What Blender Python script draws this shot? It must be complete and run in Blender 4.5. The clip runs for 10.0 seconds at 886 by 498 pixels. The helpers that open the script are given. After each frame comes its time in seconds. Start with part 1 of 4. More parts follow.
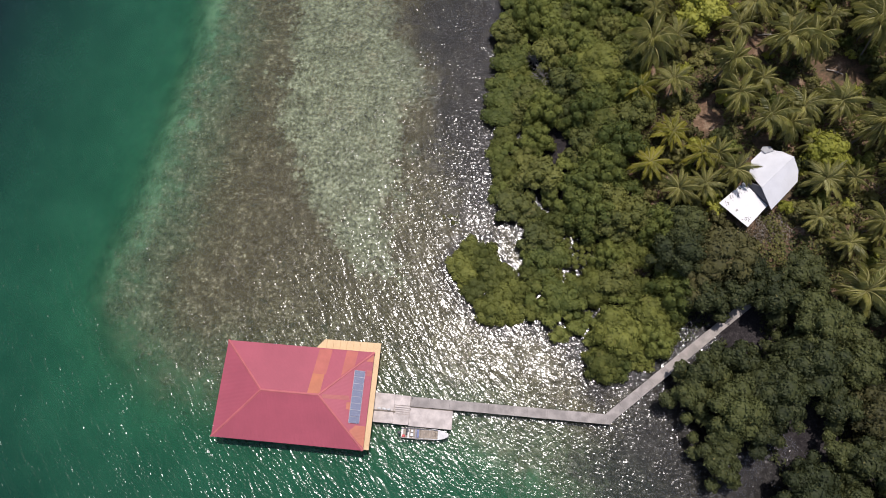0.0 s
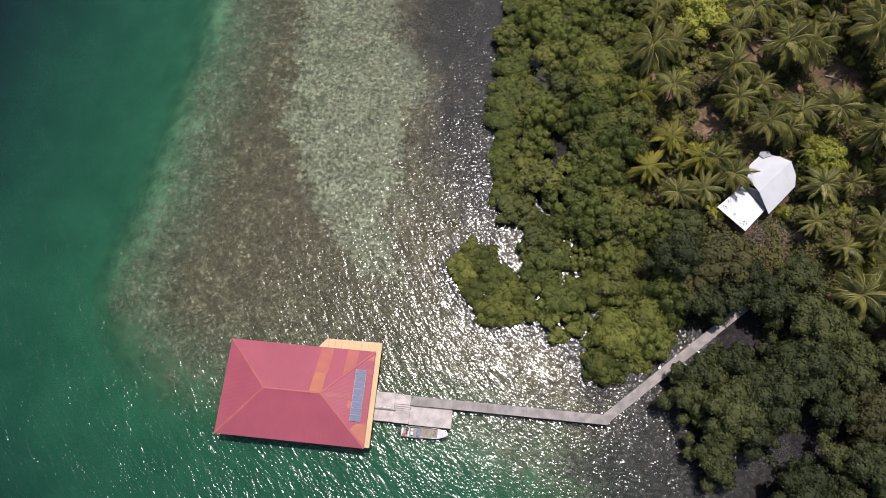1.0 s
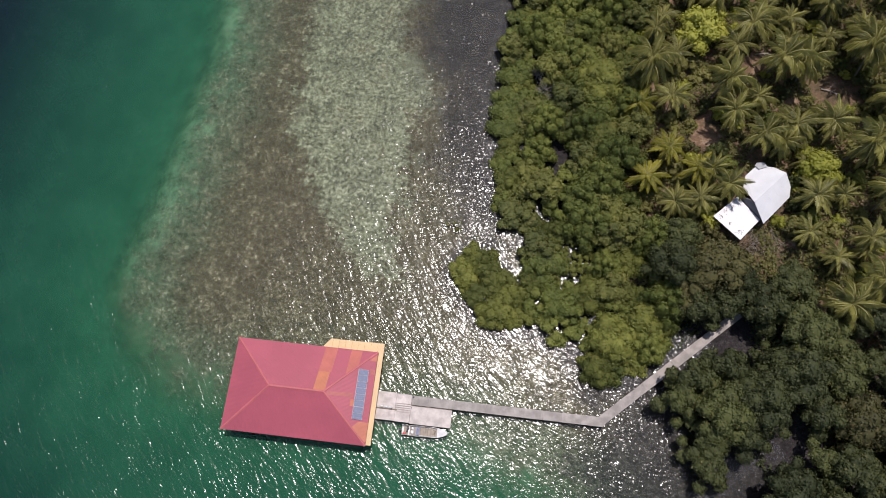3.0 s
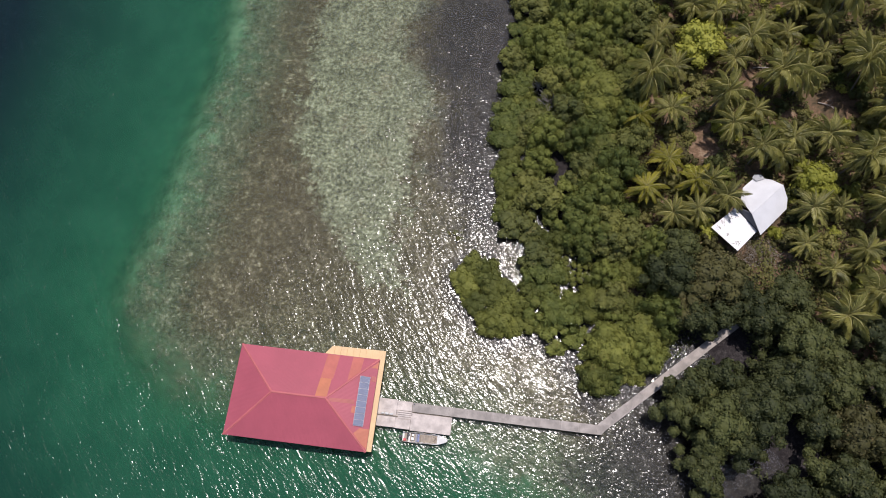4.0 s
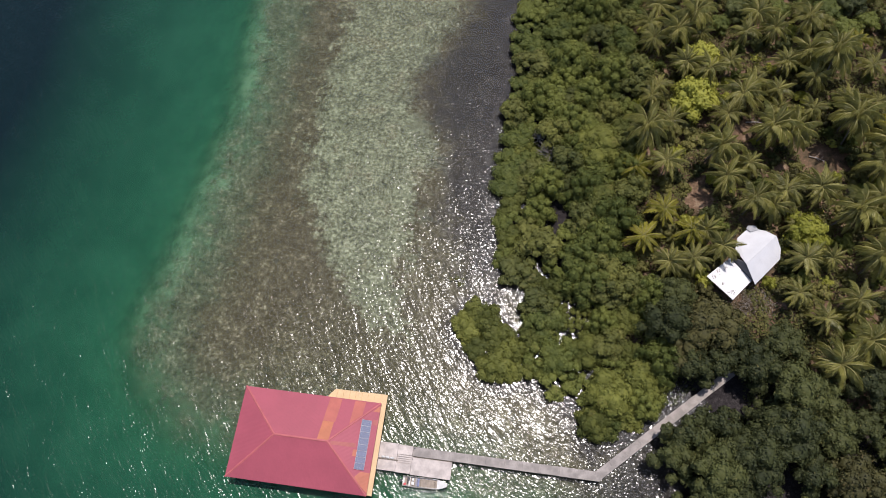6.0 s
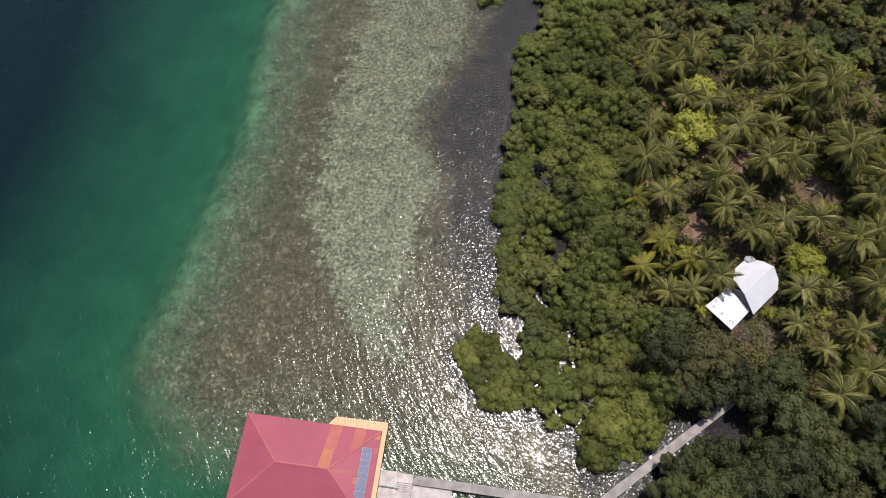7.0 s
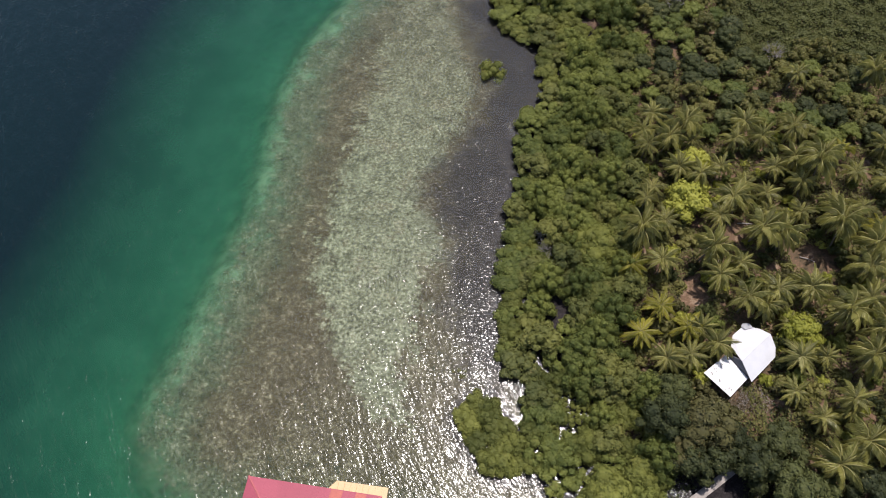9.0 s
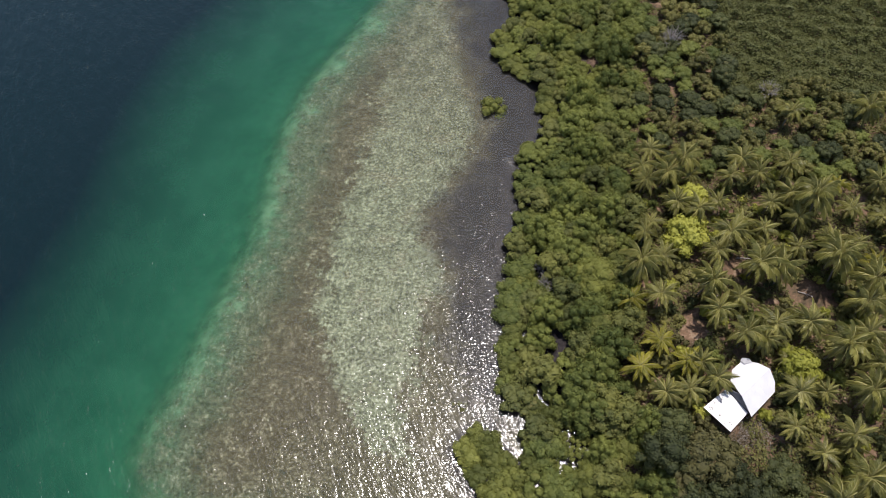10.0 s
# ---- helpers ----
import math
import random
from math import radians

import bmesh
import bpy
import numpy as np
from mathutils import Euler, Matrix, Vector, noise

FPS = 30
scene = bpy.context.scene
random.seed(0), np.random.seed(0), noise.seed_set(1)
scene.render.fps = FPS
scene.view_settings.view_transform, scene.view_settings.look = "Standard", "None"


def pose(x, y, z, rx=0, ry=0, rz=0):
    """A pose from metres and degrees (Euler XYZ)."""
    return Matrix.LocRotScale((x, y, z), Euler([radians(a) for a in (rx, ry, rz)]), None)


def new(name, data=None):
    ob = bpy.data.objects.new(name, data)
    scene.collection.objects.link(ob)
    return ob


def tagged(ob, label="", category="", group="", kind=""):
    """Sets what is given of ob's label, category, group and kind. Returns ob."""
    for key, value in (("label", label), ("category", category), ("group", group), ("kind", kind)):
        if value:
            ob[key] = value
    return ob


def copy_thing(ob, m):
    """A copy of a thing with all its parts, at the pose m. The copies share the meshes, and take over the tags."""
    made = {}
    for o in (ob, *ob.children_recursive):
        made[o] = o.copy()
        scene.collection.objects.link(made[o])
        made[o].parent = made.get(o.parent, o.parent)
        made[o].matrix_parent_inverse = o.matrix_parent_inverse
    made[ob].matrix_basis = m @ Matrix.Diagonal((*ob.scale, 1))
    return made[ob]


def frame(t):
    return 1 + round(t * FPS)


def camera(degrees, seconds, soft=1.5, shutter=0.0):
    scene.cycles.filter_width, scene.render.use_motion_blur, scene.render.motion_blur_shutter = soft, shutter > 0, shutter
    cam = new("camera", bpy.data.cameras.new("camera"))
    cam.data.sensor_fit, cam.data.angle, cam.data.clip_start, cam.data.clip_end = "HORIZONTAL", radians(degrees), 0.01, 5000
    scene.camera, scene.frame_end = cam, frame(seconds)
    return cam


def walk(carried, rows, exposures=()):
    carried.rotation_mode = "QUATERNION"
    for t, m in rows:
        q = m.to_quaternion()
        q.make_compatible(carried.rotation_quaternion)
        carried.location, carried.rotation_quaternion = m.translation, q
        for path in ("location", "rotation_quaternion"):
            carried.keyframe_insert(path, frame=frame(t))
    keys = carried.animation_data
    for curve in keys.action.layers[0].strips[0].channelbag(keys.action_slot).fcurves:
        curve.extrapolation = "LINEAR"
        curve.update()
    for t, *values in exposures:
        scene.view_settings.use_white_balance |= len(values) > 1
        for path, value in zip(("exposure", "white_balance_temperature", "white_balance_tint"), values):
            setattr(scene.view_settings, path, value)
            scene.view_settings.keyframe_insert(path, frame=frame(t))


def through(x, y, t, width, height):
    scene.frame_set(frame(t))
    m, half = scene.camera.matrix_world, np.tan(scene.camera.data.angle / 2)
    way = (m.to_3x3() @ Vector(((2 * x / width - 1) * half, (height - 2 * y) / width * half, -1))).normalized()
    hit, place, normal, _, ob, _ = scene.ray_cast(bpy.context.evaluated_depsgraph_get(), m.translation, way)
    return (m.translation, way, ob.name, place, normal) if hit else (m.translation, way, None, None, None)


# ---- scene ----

# ---------------------------------------------------------------- camera
cam = camera(67.0, 10.0, soft=1.0)
# seconds, eye x, y, z, tilt from straight down, lean, heading
ROWS = [
    (0.0, 13.73, -14.70, 105.33, 17.75, 2.32, 5.20),
    (0.5, 13.94, -14.87, 106.05, 17.80, 2.37, 5.44),
    (1.0, 14.13, -15.04, 106.75, 17.85, 2.43, 5.68),
    (1.5, 14.32, -15.21, 107.43, 17.95, 2.49, 5.92),
    (2.0, 14.49, -15.41, 108.12, 18.03, 2.51, 6.14),
    (2.5, 14.61, -15.63, 108.84, 18.12, 2.52, 6.37),
    (4.0, 14.46, -15.88, 111.12, 18.75, 2.36, 6.95),
    (4.5, 14.42, -15.84, 111.86, 19.50, 2.29, 7.13),
    (5.0, 14.39, -15.86, 112.63, 20.30, 2.27, 7.30),
    (5.5, 14.41, -15.88, 113.43, 21.20, 2.26, 7.43),
    (7.0, 14.69, -16.21, 115.75, 24.52, 2.28, 7.96),
    (7.5, 14.82, -16.33, 116.48, 25.77, 2.31, 8.12),
    (8.0, 14.96, -16.47, 117.24, 27.07, 2.30, 8.30),
    (8.5, 15.10, -16.61, 118.00, 28.38, 2.32, 8.48),
    (9.0, 15.23, -16.74, 118.75, 29.71, 2.33, 8.62),
    (9.5, 15.35, -16.90, 119.50, 31.04, 2.34, 8.78),
    (10.0, 15.48, -17.09, 120.27, 32.36, 2.31, 8.96),
]
walk(cam, [(t, pose(x, y, z, tilt, lean, turn)) for t, x, y, z, tilt, lean, turn in ROWS], [(0.0, 0.09, 6700, 15), (7.0, 0.12, 6700, 15), (10.0, 0.42, 6700, 14)])

# ---------------------------------------------------------------- daylight
SUN_ZENITH, SUN_BEARING = 16.3, 18.0  # degrees from overhead; clockwise from +y
world = bpy.data.worlds.new("sky")
scene.world = world
world.use_nodes = True
wn = world.node_tree.nodes
sky = wn.new("ShaderNodeTexSky")
sky.sky_type = "NISHITA"
sky.sun_disc = False
sky.sun_elevation = radians(90 - SUN_ZENITH)
sky.sun_rotation = radians(SUN_BEARING)
wn["Background"].inputs["Strength"].default_value = 0.135
world.node_tree.links.new(sky.outputs[0], wn["Background"].inputs["Color"])
sun_data = bpy.data.lights.new("sun", "SUN")
sun_data.energy = 4.4
sun_data.angle = radians(0.5)
sun_data.color = (1.0, 0.975, 0.945)
sun = new("sun", sun_data)
sz, sb = radians(SUN_ZENITH), radians(SUN_BEARING)
TO_SUN = Vector((math.sin(sz) * math.sin(sb), math.sin(sz) * math.cos(sb), math.cos(sz)))
sun.matrix_world = Matrix.Translation((0, 0, 200)) @ TO_SUN.to_track_quat("Z", "Y").to_matrix().to_4x4()

# ---------------------------------------------------------------- materials


class Nodes:
    """A small wrapper for building node materials."""

    def __init__(self, name):
        self.mat = bpy.data.materials.new(name)
        self.mat.use_nodes = True
        self.t = self.mat.node_tree
        self.t.nodes.clear()
        self.out = self.t.nodes.new("ShaderNodeOutputMaterial")

    def add(self, kind, props=None, **ins):
        n = self.t.nodes.new("ShaderNode" + kind)
        props = props or {}
        if "operation" in props:
            n.operation = props["operation"]
        if "use_clamp" in props:
            n.use_clamp = props["use_clamp"]
        if "interpolation_type" in props:
            n.interpolation_type = props["interpolation_type"]
        if "data_type" in props:
            n.data_type, n.blend_type = props["data_type"], props["blend_type"]
        if "bands_direction" in props:
            n.bands_direction = props["bands_direction"]
        for k, v in ins.items():
            self.put(n, k.replace("_", " "), v)
        return n

    def put(self, n, key, v):
        sock = n.inputs[int(key[1:])] if key[0] == "i" and key[1:].isdigit() else n.inputs[key]
        if isinstance(v, bpy.types.NodeSocket):
            self.t.links.new(v, sock)
        else:
            sock.default_value = v

    def math(self, op, a, b=0.0, clamp=False):
        n = self.add("Math", {"operation": op, "use_clamp": clamp}, i0=a, i1=b)
        return n.outputs[0]

    def coord(self, scale=(1, 1, 1), turn=0.0):
        g = self.add("NewGeometry")
        r = self.add("Mapping", Vector=g.outputs["Position"], Rotation=(0, 0, radians(turn)))
        m = self.add("Mapping", Vector=r.outputs[0], Scale=scale)
        return m.outputs[0]

    def local(self, scale=(1, 1, 1)):
        g = self.add("TexCoord")
        return self.add("Mapping", Vector=g.outputs["Object"], Scale=scale).outputs[0]

    def noise(self, vec, scale, detail=4.0, rough=0.55, distort=0.0):
        n = self.add("TexNoise", Vector=vec, Scale=scale, Detail=detail, Roughness=rough, Distortion=distort)
        return n.outputs[0]

    def ramp(self, fac, stops, interp="LINEAR"):
        n = self.add("ValToRGB", Fac=fac)
        n.color_ramp.interpolation = interp
        el = n.color_ramp.elements
        while len(el) < len(stops):
            el.new(0.5)
        for e, (p, c) in zip(el, stops):
            e.position = p
            e.color = (*c, 1) if len(c) == 3 else c
        return n.outputs[0]

    def step(self, v, lo, hi):
        n = self.add("MapRange", {"interpolation_type": "SMOOTHSTEP"}, Value=v)
        n.inputs["From Min"].default_value, n.inputs["From Max"].default_value = lo, hi
        return n.outputs[0]

    def mix(self, fac, a, b, blend="MIX"):
        n = self.add("Mix", {"data_type": "RGBA", "blend_type": blend})
        for i, v in ((0, fac), (6, a), (7, b)):
            if isinstance(v, bpy.types.NodeSocket):
                self.t.links.new(v, n.inputs[i])
            else:
                n.inputs[i].default_value = (*v, 1) if i and len(v) == 3 else v
        return n.outputs[2]

    def bump(self, h, strength=0.5, dist=0.05, normal=None):
        n = self.add("Bump", Height=h, Strength=strength, Distance=dist)
        if normal is not None:
            self.t.links.new(normal, n.inputs["Normal"])
        return n.outputs[0]

    def finish(self, shader):
        self.t.links.new(shader, self.out.inputs["Surface"])
        return self.mat

    def principled(self, color, rough=0.7, metal=0.0, normal=None, spec=0.5):
        p = self.add("BsdfPrincipled", Roughness=rough, Metallic=metal)
        self.put(p, "Base Color", color if isinstance(color, bpy.types.NodeSocket) else (*color, 1))
        p.inputs["Specular IOR Level"].default_value = spec
        if normal is not None:
            self.t.links.new(normal, p.inputs["Normal"])
        return p.outputs[0]


def scaled(c, k):
    return tuple(min(1.0, a * k) for a in c)


def paint_mat(name, c, rough=0.6, var=0.2, scale=0.7, metal=0.0, ribs=0.0, rib_axis="X"):
    """Painted or bare surface with stains at two scales and, if asked, sheet ribs."""
    m = Nodes(name)
    v = m.coord()
    big = m.noise(v, scale, 5)
    fine = m.noise(v, scale * 14, 3)
    col = m.mix(m.step(big, 0.3, 0.7), scaled(c, 1 - var), scaled(c, 1 + var))
    col = m.mix(m.math("MULTIPLY", m.step(fine, 0.45, 0.75), 0.35), col, scaled(c, 1 - 2 * var))
    rnd = m.add("ObjectInfo").outputs["Random"]
    col = m.mix(m.math("MULTIPLY", rnd, 0.25), col, scaled(c, 0.8))
    nrm = m.bump(fine, 0.25, 0.02)
    if ribs:
        w = m.add("TexWave", {"bands_direction": rib_axis}, Vector=m.coord(), Scale=ribs, Distortion=0.0)
        nrm = m.bump(w.outputs[1], 0.22, 0.03, nrm)
    return m.finish(m.principled(col, rough, metal, nrm))


def leaf_mat(name, dark, light, dry=(0.2, 0.16, 0.056), dry_amount=0.08, gloss=0.62, through=0.3, spec=0.2):
    """Foliage: hue differs by tree, by sprig and over patches; part of the light comes through."""
    m = Nodes(name)
    isl = m.add("NewGeometry").outputs["Random Per Island"]
    tree = m.add("ObjectInfo").outputs["Random"]
    patch = m.noise(m.coord(), 0.35, 3)
    k = m.math("ADD", m.math("MULTIPLY", isl, 0.28), m.math("ADD", m.math("MULTIPLY", tree, 0.6), m.math("MULTIPLY", m.math("SUBTRACT", patch, 0.55), 1.0)), True)
    fine = m.noise(m.coord(), 4.5, 3, 0.65)
    k = m.math("ADD", k, m.math("MULTIPLY", m.math("SUBTRACT", fine, 0.5), 0.8), True)
    col = m.mix(k, dark, light)
    col = m.mix(m.math("MULTIPLY", m.step(isl, 1 - dry_amount, 1.0), m.step(fine, 0.48, 0.62)), col, dry)
    p = m.principled(col, gloss, 0, m.bump(fine, 0.45, 0.10), spec)
    tr = m.add("BsdfTranslucent")
    m.put(tr, "Color", m.mix(0.5, col, scaled(light, 1.6)))
    return m.finish(m.add("MixShader", Fac=through, i1=p, i2=tr.outputs[0]).outputs[0])


def wood_mat(name, c, rough=0.8):
    m = Nodes(name)
    v = m.local((1, 1, 6))
    g = m.noise(v, 3.0, 6, 0.6, 1.5)
    col = m.mix(m.step(g, 0.3, 0.75), scaled(c, 0.6), scaled(c, 1.3))
    return m.finish(m.principled(col, rough, 0, m.bump(g, 0.5, 0.03)))


RED = paint_mat("red_sheet", (0.304, 0.06, 0.084), 0.55, 0.08, 0.25, 0.0, 1.6, "X")
RED_E = paint_mat("red_sheet_across", (0.304, 0.06, 0.084), 0.55, 0.08, 0.25, 0.0, 1.6, "Y")
RED_CAP = paint_mat("red_ridge_cap", (0.375, 0.090, 0.095), 0.5, 0.1)
ORANGE = paint_mat("orange_sheet", (0.385, 0.122, 0.060), 0.5, 0.1, 0.6, 0.0, 1.6, "X")
ORANGE_E = paint_mat("orange_sheet_across", (0.375, 0.112, 0.064), 0.5, 0.1, 0.6, 0.0, 1.6, "Y")
FADED_E = paint_mat("faded_orange_sheet_across", (0.33, 0.085, 0.075), 0.5, 0.1, 0.6, 0.0, 1.6, "Y")
ORANGE_DULL = paint_mat("faded_orange_sheet", (0.368, 0.096, 0.072), 0.5, 0.1, 0.6, 0.0, 1.6, "X")
OCHRE = paint_mat("ochre_sheet", (0.52, 0.345, 0.175), 0.55, 0.08, 0.5)
CONCRETE = paint_mat("pale_concrete", (0.43, 0.375, 0.345), 0.85, 0.24, 0.8)
CONCRETE_GREY = paint_mat("grey_concrete", (0.262, 0.232, 0.212), 0.85, 0.26, 0.8)
TIMBER = wood_mat("weathered_timber", (0.16, 0.128, 0.096))
BARK = wood_mat("bark", (0.096, 0.076, 0.056))
PALM_BARK = wood_mat("palm_bark", (0.176, 0.152, 0.12))
WHITE = paint_mat("white_sheet", (0.51, 0.505, 0.515), 0.45, 0.06, 0.4, 0.0, 2.2, "X")
FLAP = paint_mat("grey_sheet", (0.30, 0.30, 0.31), 0.6, 0.2, 1.0)
GREY_WALL = paint_mat("grey_boards", (0.104, 0.104, 0.12), 0.7, 0.2, 1.0)
WALL = paint_mat("ochre_wall", (0.44, 0.288, 0.136), 0.8, 0.1)
HULL = paint_mat("white_hull", (0.50, 0.49, 0.475), 0.45, 0.16, 1.5)
BOAT_IN = paint_mat("boat_floor", (0.25, 0.205, 0.165), 0.7, 0.25, 2.0)
GREY_TARP = paint_mat("grey_tarp", (0.24, 0.235, 0.26), 0.7, 0.2, 2.0)
BLUE = paint_mat("blue_tarp", (0.16, 0.176, 0.288), 0.7, 0.2, 2.0)
SCARLET = paint_mat("scarlet_plastic", (0.48, 0.04, 0.048), 0.5, 0.1, 2.0)
DARK = paint_mat("dark_rubber", (0.03, 0.03, 0.035), 0.6, 0.1, 2.0)
ALU = paint_mat("aluminium", (0.46, 0.46, 0.49), 0.35, 0.05, 2.0, 0.9)
CELL = paint_mat("solar_cell", (0.158, 0.168, 0.232), 0.25, 0.05, 1.5)

MANGROVE = leaf_mat("mangrove_leaf", (0.061, 0.081, 0.022), (0.228, 0.243, 0.059), through=0.36)
OLIVE = leaf_mat("olive_mangrove_leaf", (0.068, 0.080, 0.021), (0.225, 0.232, 0.054), through=0.36)
DARKLEAF = leaf_mat("deep_green_leaf", (0.029, 0.037, 0.016), (0.114, 0.124, 0.040))
BROWNLEAF = leaf_mat("brownish_leaf", (0.042, 0.042, 0.018), (0.128, 0.118, 0.042), (0.17, 0.12, 0.06), 0.16)
YELLOWLEAF = leaf_mat("yellow_green_leaf", (0.17, 0.18, 0.026), (0.42, 0.41, 0.085), dry_amount=0.02, through=0.36)
BUSHLEAF = leaf_mat("bush_leaf", (0.078, 0.080, 0.026), (0.240, 0.222, 0.066), (0.25, 0.165, 0.105), 0.22)
SCRUBLEAF = leaf_mat("scrub_leaf", (0.044, 0.052, 0.017), (0.118, 0.122, 0.036), (0.13, 0.105, 0.06), 0.06)
PALMLEAF = leaf_mat("palm_leaf", (0.105, 0.108, 0.032), (0.380, 0.352, 0.100), (0.36, 0.28, 0.13), 0.12, 0.34, 0.32, 0.45)
GOLDPALM = leaf_mat("golden_palm_leaf", (0.150, 0.150, 0.022), (0.420, 0.375, 0.070), (0.36, 0.28, 0.09), 0.15, 0.36, 0.34)
WILDLEAF = leaf_mat("wild_leaf", (0.060, 0.072, 0.024), (0.218, 0.216, 0.056))
RACHIS = leaf_mat("palm_rib", (0.144, 0.136, 0.048), (0.288, 0.256, 0.096), (0.32, 0.24, 0.096), 0.1, 0.5, 0.1)
DEADLEAF = leaf_mat("dry_leaf", (0.072, 0.052, 0.028), (0.16, 0.12, 0.072), (0.08, 0.056, 0.032), 0.1, 0.7, 0.1)
DEADWOOD = wood_mat("grey_dead_wood", (0.272, 0.24, 0.216))

# ---------------------------------------------------------------- plan
# outer edge of the trees along the water, south to north
SHORE_SOUTH = [(90, -60), (66, -32), (57, -18), (52, -12.5), (47, -8), (44.5, -3.5), (42.8, 1.5), (38.5, 0.8), (35, -1.5), (32, -2), (30.4, 1),
               (28, 5), (25.5, 5.4), (22.3, 6.9), (19.3, 6.7), (16.7, 5.3), (13.4, 7.5), (9.5, 11.4), (7.4, 14.5), (8, 18.4), (11, 20.8), (14.1, 20.9)]
SHORE_NORTH = [(15.9, 17.6), (19.4, 16.6), (19.8, 22), (17.4, 23.6), (14, 25.5), (12.3, 29.8), (13.2, 37), (12.4, 47.6), (13.6, 54), (12.1, 58.7), (12.5, 66), (14.4, 69.5),
               (12.6, 77), (12.5, 84.5), (16.8, 88.5), (16.8, 95.6), (14.6, 100), (15.2, 107.5), (10, 110), (5.3, 114.7), (2.2, 123), (2.4, 128.5), (10.5, 131), (5, 135), (2, 146), (-6, 170), (-10, 230)]
SHORE = np.array(SHORE_SOUTH + SHORE_NORTH + [(400, 230), (400, -60)], float)
# edge of the shallow shelf, beyond which the bottom falls away
SHELF = np.array([(70, -60), (42, -32), (25, -17), (9, -11), (-10, -9.5), (-26, -8.8), (-36, -7.0), (-43.5, -1), (-47.4, 6.4), (-47, 13), (-44.6, 22.3), (-43.4, 33), (-42.3, 43), (-40.8, 54),
                  (-40.8, 62), (-42, 75), (-42.6, 88), (-41.2, 102), (-36.5, 115), (-33.5, 124), (-29, 139), (-22, 170), (-10, 230), (400, 230), (400, -60)], float)
# pale sand on the shelf
SAND = np.array([(-1.4, 12.7), (-7.2, 13.2), (-11.8, 17.8), (-16.5, 24), (-20.5, 31), (-24.4, 38.4), (-26, 47), (-25.4, 56), (-26.3, 68), (-25, 78), (-23.6, 90), (-24, 100), (-23.2, 116), (-21, 139), (-16, 175),
                 (-11, 165), (-13, 140), (-9.6, 126), (-4, 110), (0.6, 99), (1.8, 88), (-2, 76), (-6, 68), (-6.4, 62), (-3, 57), (0.8, 51), (0.6, 46), (-1, 41), (-2.6, 33), (-3, 21)], float)
# dark mud and sea grass along the trees, north and south of the footbridge, and shade painted on the southern wood's
# floor
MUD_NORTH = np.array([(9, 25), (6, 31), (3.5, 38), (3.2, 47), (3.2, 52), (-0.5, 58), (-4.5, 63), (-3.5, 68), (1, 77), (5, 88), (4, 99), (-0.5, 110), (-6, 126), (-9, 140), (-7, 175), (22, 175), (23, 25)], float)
MUD_SHADE_SOUTH = np.array([(31, 4), (35, -4), (31, -13), (33, -24), (40, -34), (60, -60), (110, -60), (110, -6), (70, 8), (57, 15), (50, 13.5), (40, 6)], float)


def signed_distance(px, py, poly):
    """Distance to a closed outline, positive inside."""
    px, py = np.asarray(px, float), np.asarray(py, float)
    best = np.full(px.shape, 1e9)
    inside = np.zeros(px.shape, bool)
    for (ax, ay), (bx, by) in zip(poly, np.roll(poly, -1, 0)):
        dx, dy = bx - ax, by - ay
        k = np.clip(((px - ax) * dx + (py - ay) * dy) / (dx * dx + dy * dy), 0, 1)
        best = np.minimum(best, np.hypot(px - ax - k * dx, py - ay - k * dy))
        cross = (ay > py) != (by > py)
        inside ^= cross & (px < (bx - ax) * (py - ay) / (by - ay + 1e-12) + ax)
    return np.where(inside, best, -best)


def smooth(a, b, v):
    k = np.clip((v - a) / (b - a), 0, 1)
    return k * k * (3 - 2 * k)


def shore_at(x, y):
    """Distance inland from the outer trees; a shallow pool lies under the thin mangroves of the point."""
    x, y = np.asarray(x, float), np.asarray(y, float)
    return signed_distance(x, y, SHORE) - 9.0 * (1 - smooth(0.7, 1.25, np.hypot((x - 26.0) / 7.0, (y - 17.8) / 5.6)))


def bottom_height(shore, shelf):
    """Height of ground and sea bottom from the two distances."""
    deep = -1.1 - 2.6 * smooth(-1, 9, -shelf) - 13.0 * np.clip((-shelf - 3) / 54, 0, 1)
    flat = np.where(shelf > 0, -1.1 + 0.35 * smooth(0, 30, shelf), deep)
    return flat * (1 - smooth(-9, 1, shore)) + smooth(-9, 1, shore) * -0.45 + smooth(5, 15, shore) * 0.85 + smooth(15, 40, shore) * 0.7


def ground_at(x, y):
    return float(bottom_height(shore_at(np.array([x]), np.array([y])), signed_distance(np.array([x]), np.array([y]), SHELF))[0])


def axis(lo, hi, stp, far):
    mid = np.arange(lo, hi + stp / 2, stp)
    grow = np.geomspace(stp * 2, far, 16)
    return np.concatenate([lo - grow[::-1], mid, hi + grow])


def sheet(name, xs, ys, height, attrs, mat):
    """A grid mesh over xs and ys, with float attributes."""
    gx, gy = np.meshgrid(xs, ys)
    nx, ny = len(xs), len(ys)
    verts = np.stack([gx.ravel(), gy.ravel(), height.ravel()], 1)
    i = np.arange(nx * ny).reshape(ny, nx)
    faces = np.stack([i[:-1, :-1], i[:-1, 1:], i[1:, 1:], i[1:, :-1]], -1).reshape(-1, 4)
    me = bpy.data.meshes.new(name)
    me.from_pydata(verts.tolist(), [], faces.tolist())
    for key, vals in attrs.items():
        a = me.attributes.new(key, "FLOAT", "POINT")
        a.data.foreach_set("value", vals.ravel().astype(np.float32))
    me.materials.append(mat)
    me.polygons.foreach_set("use_smooth", np.ones(len(faces), bool))
    return new(name, me)


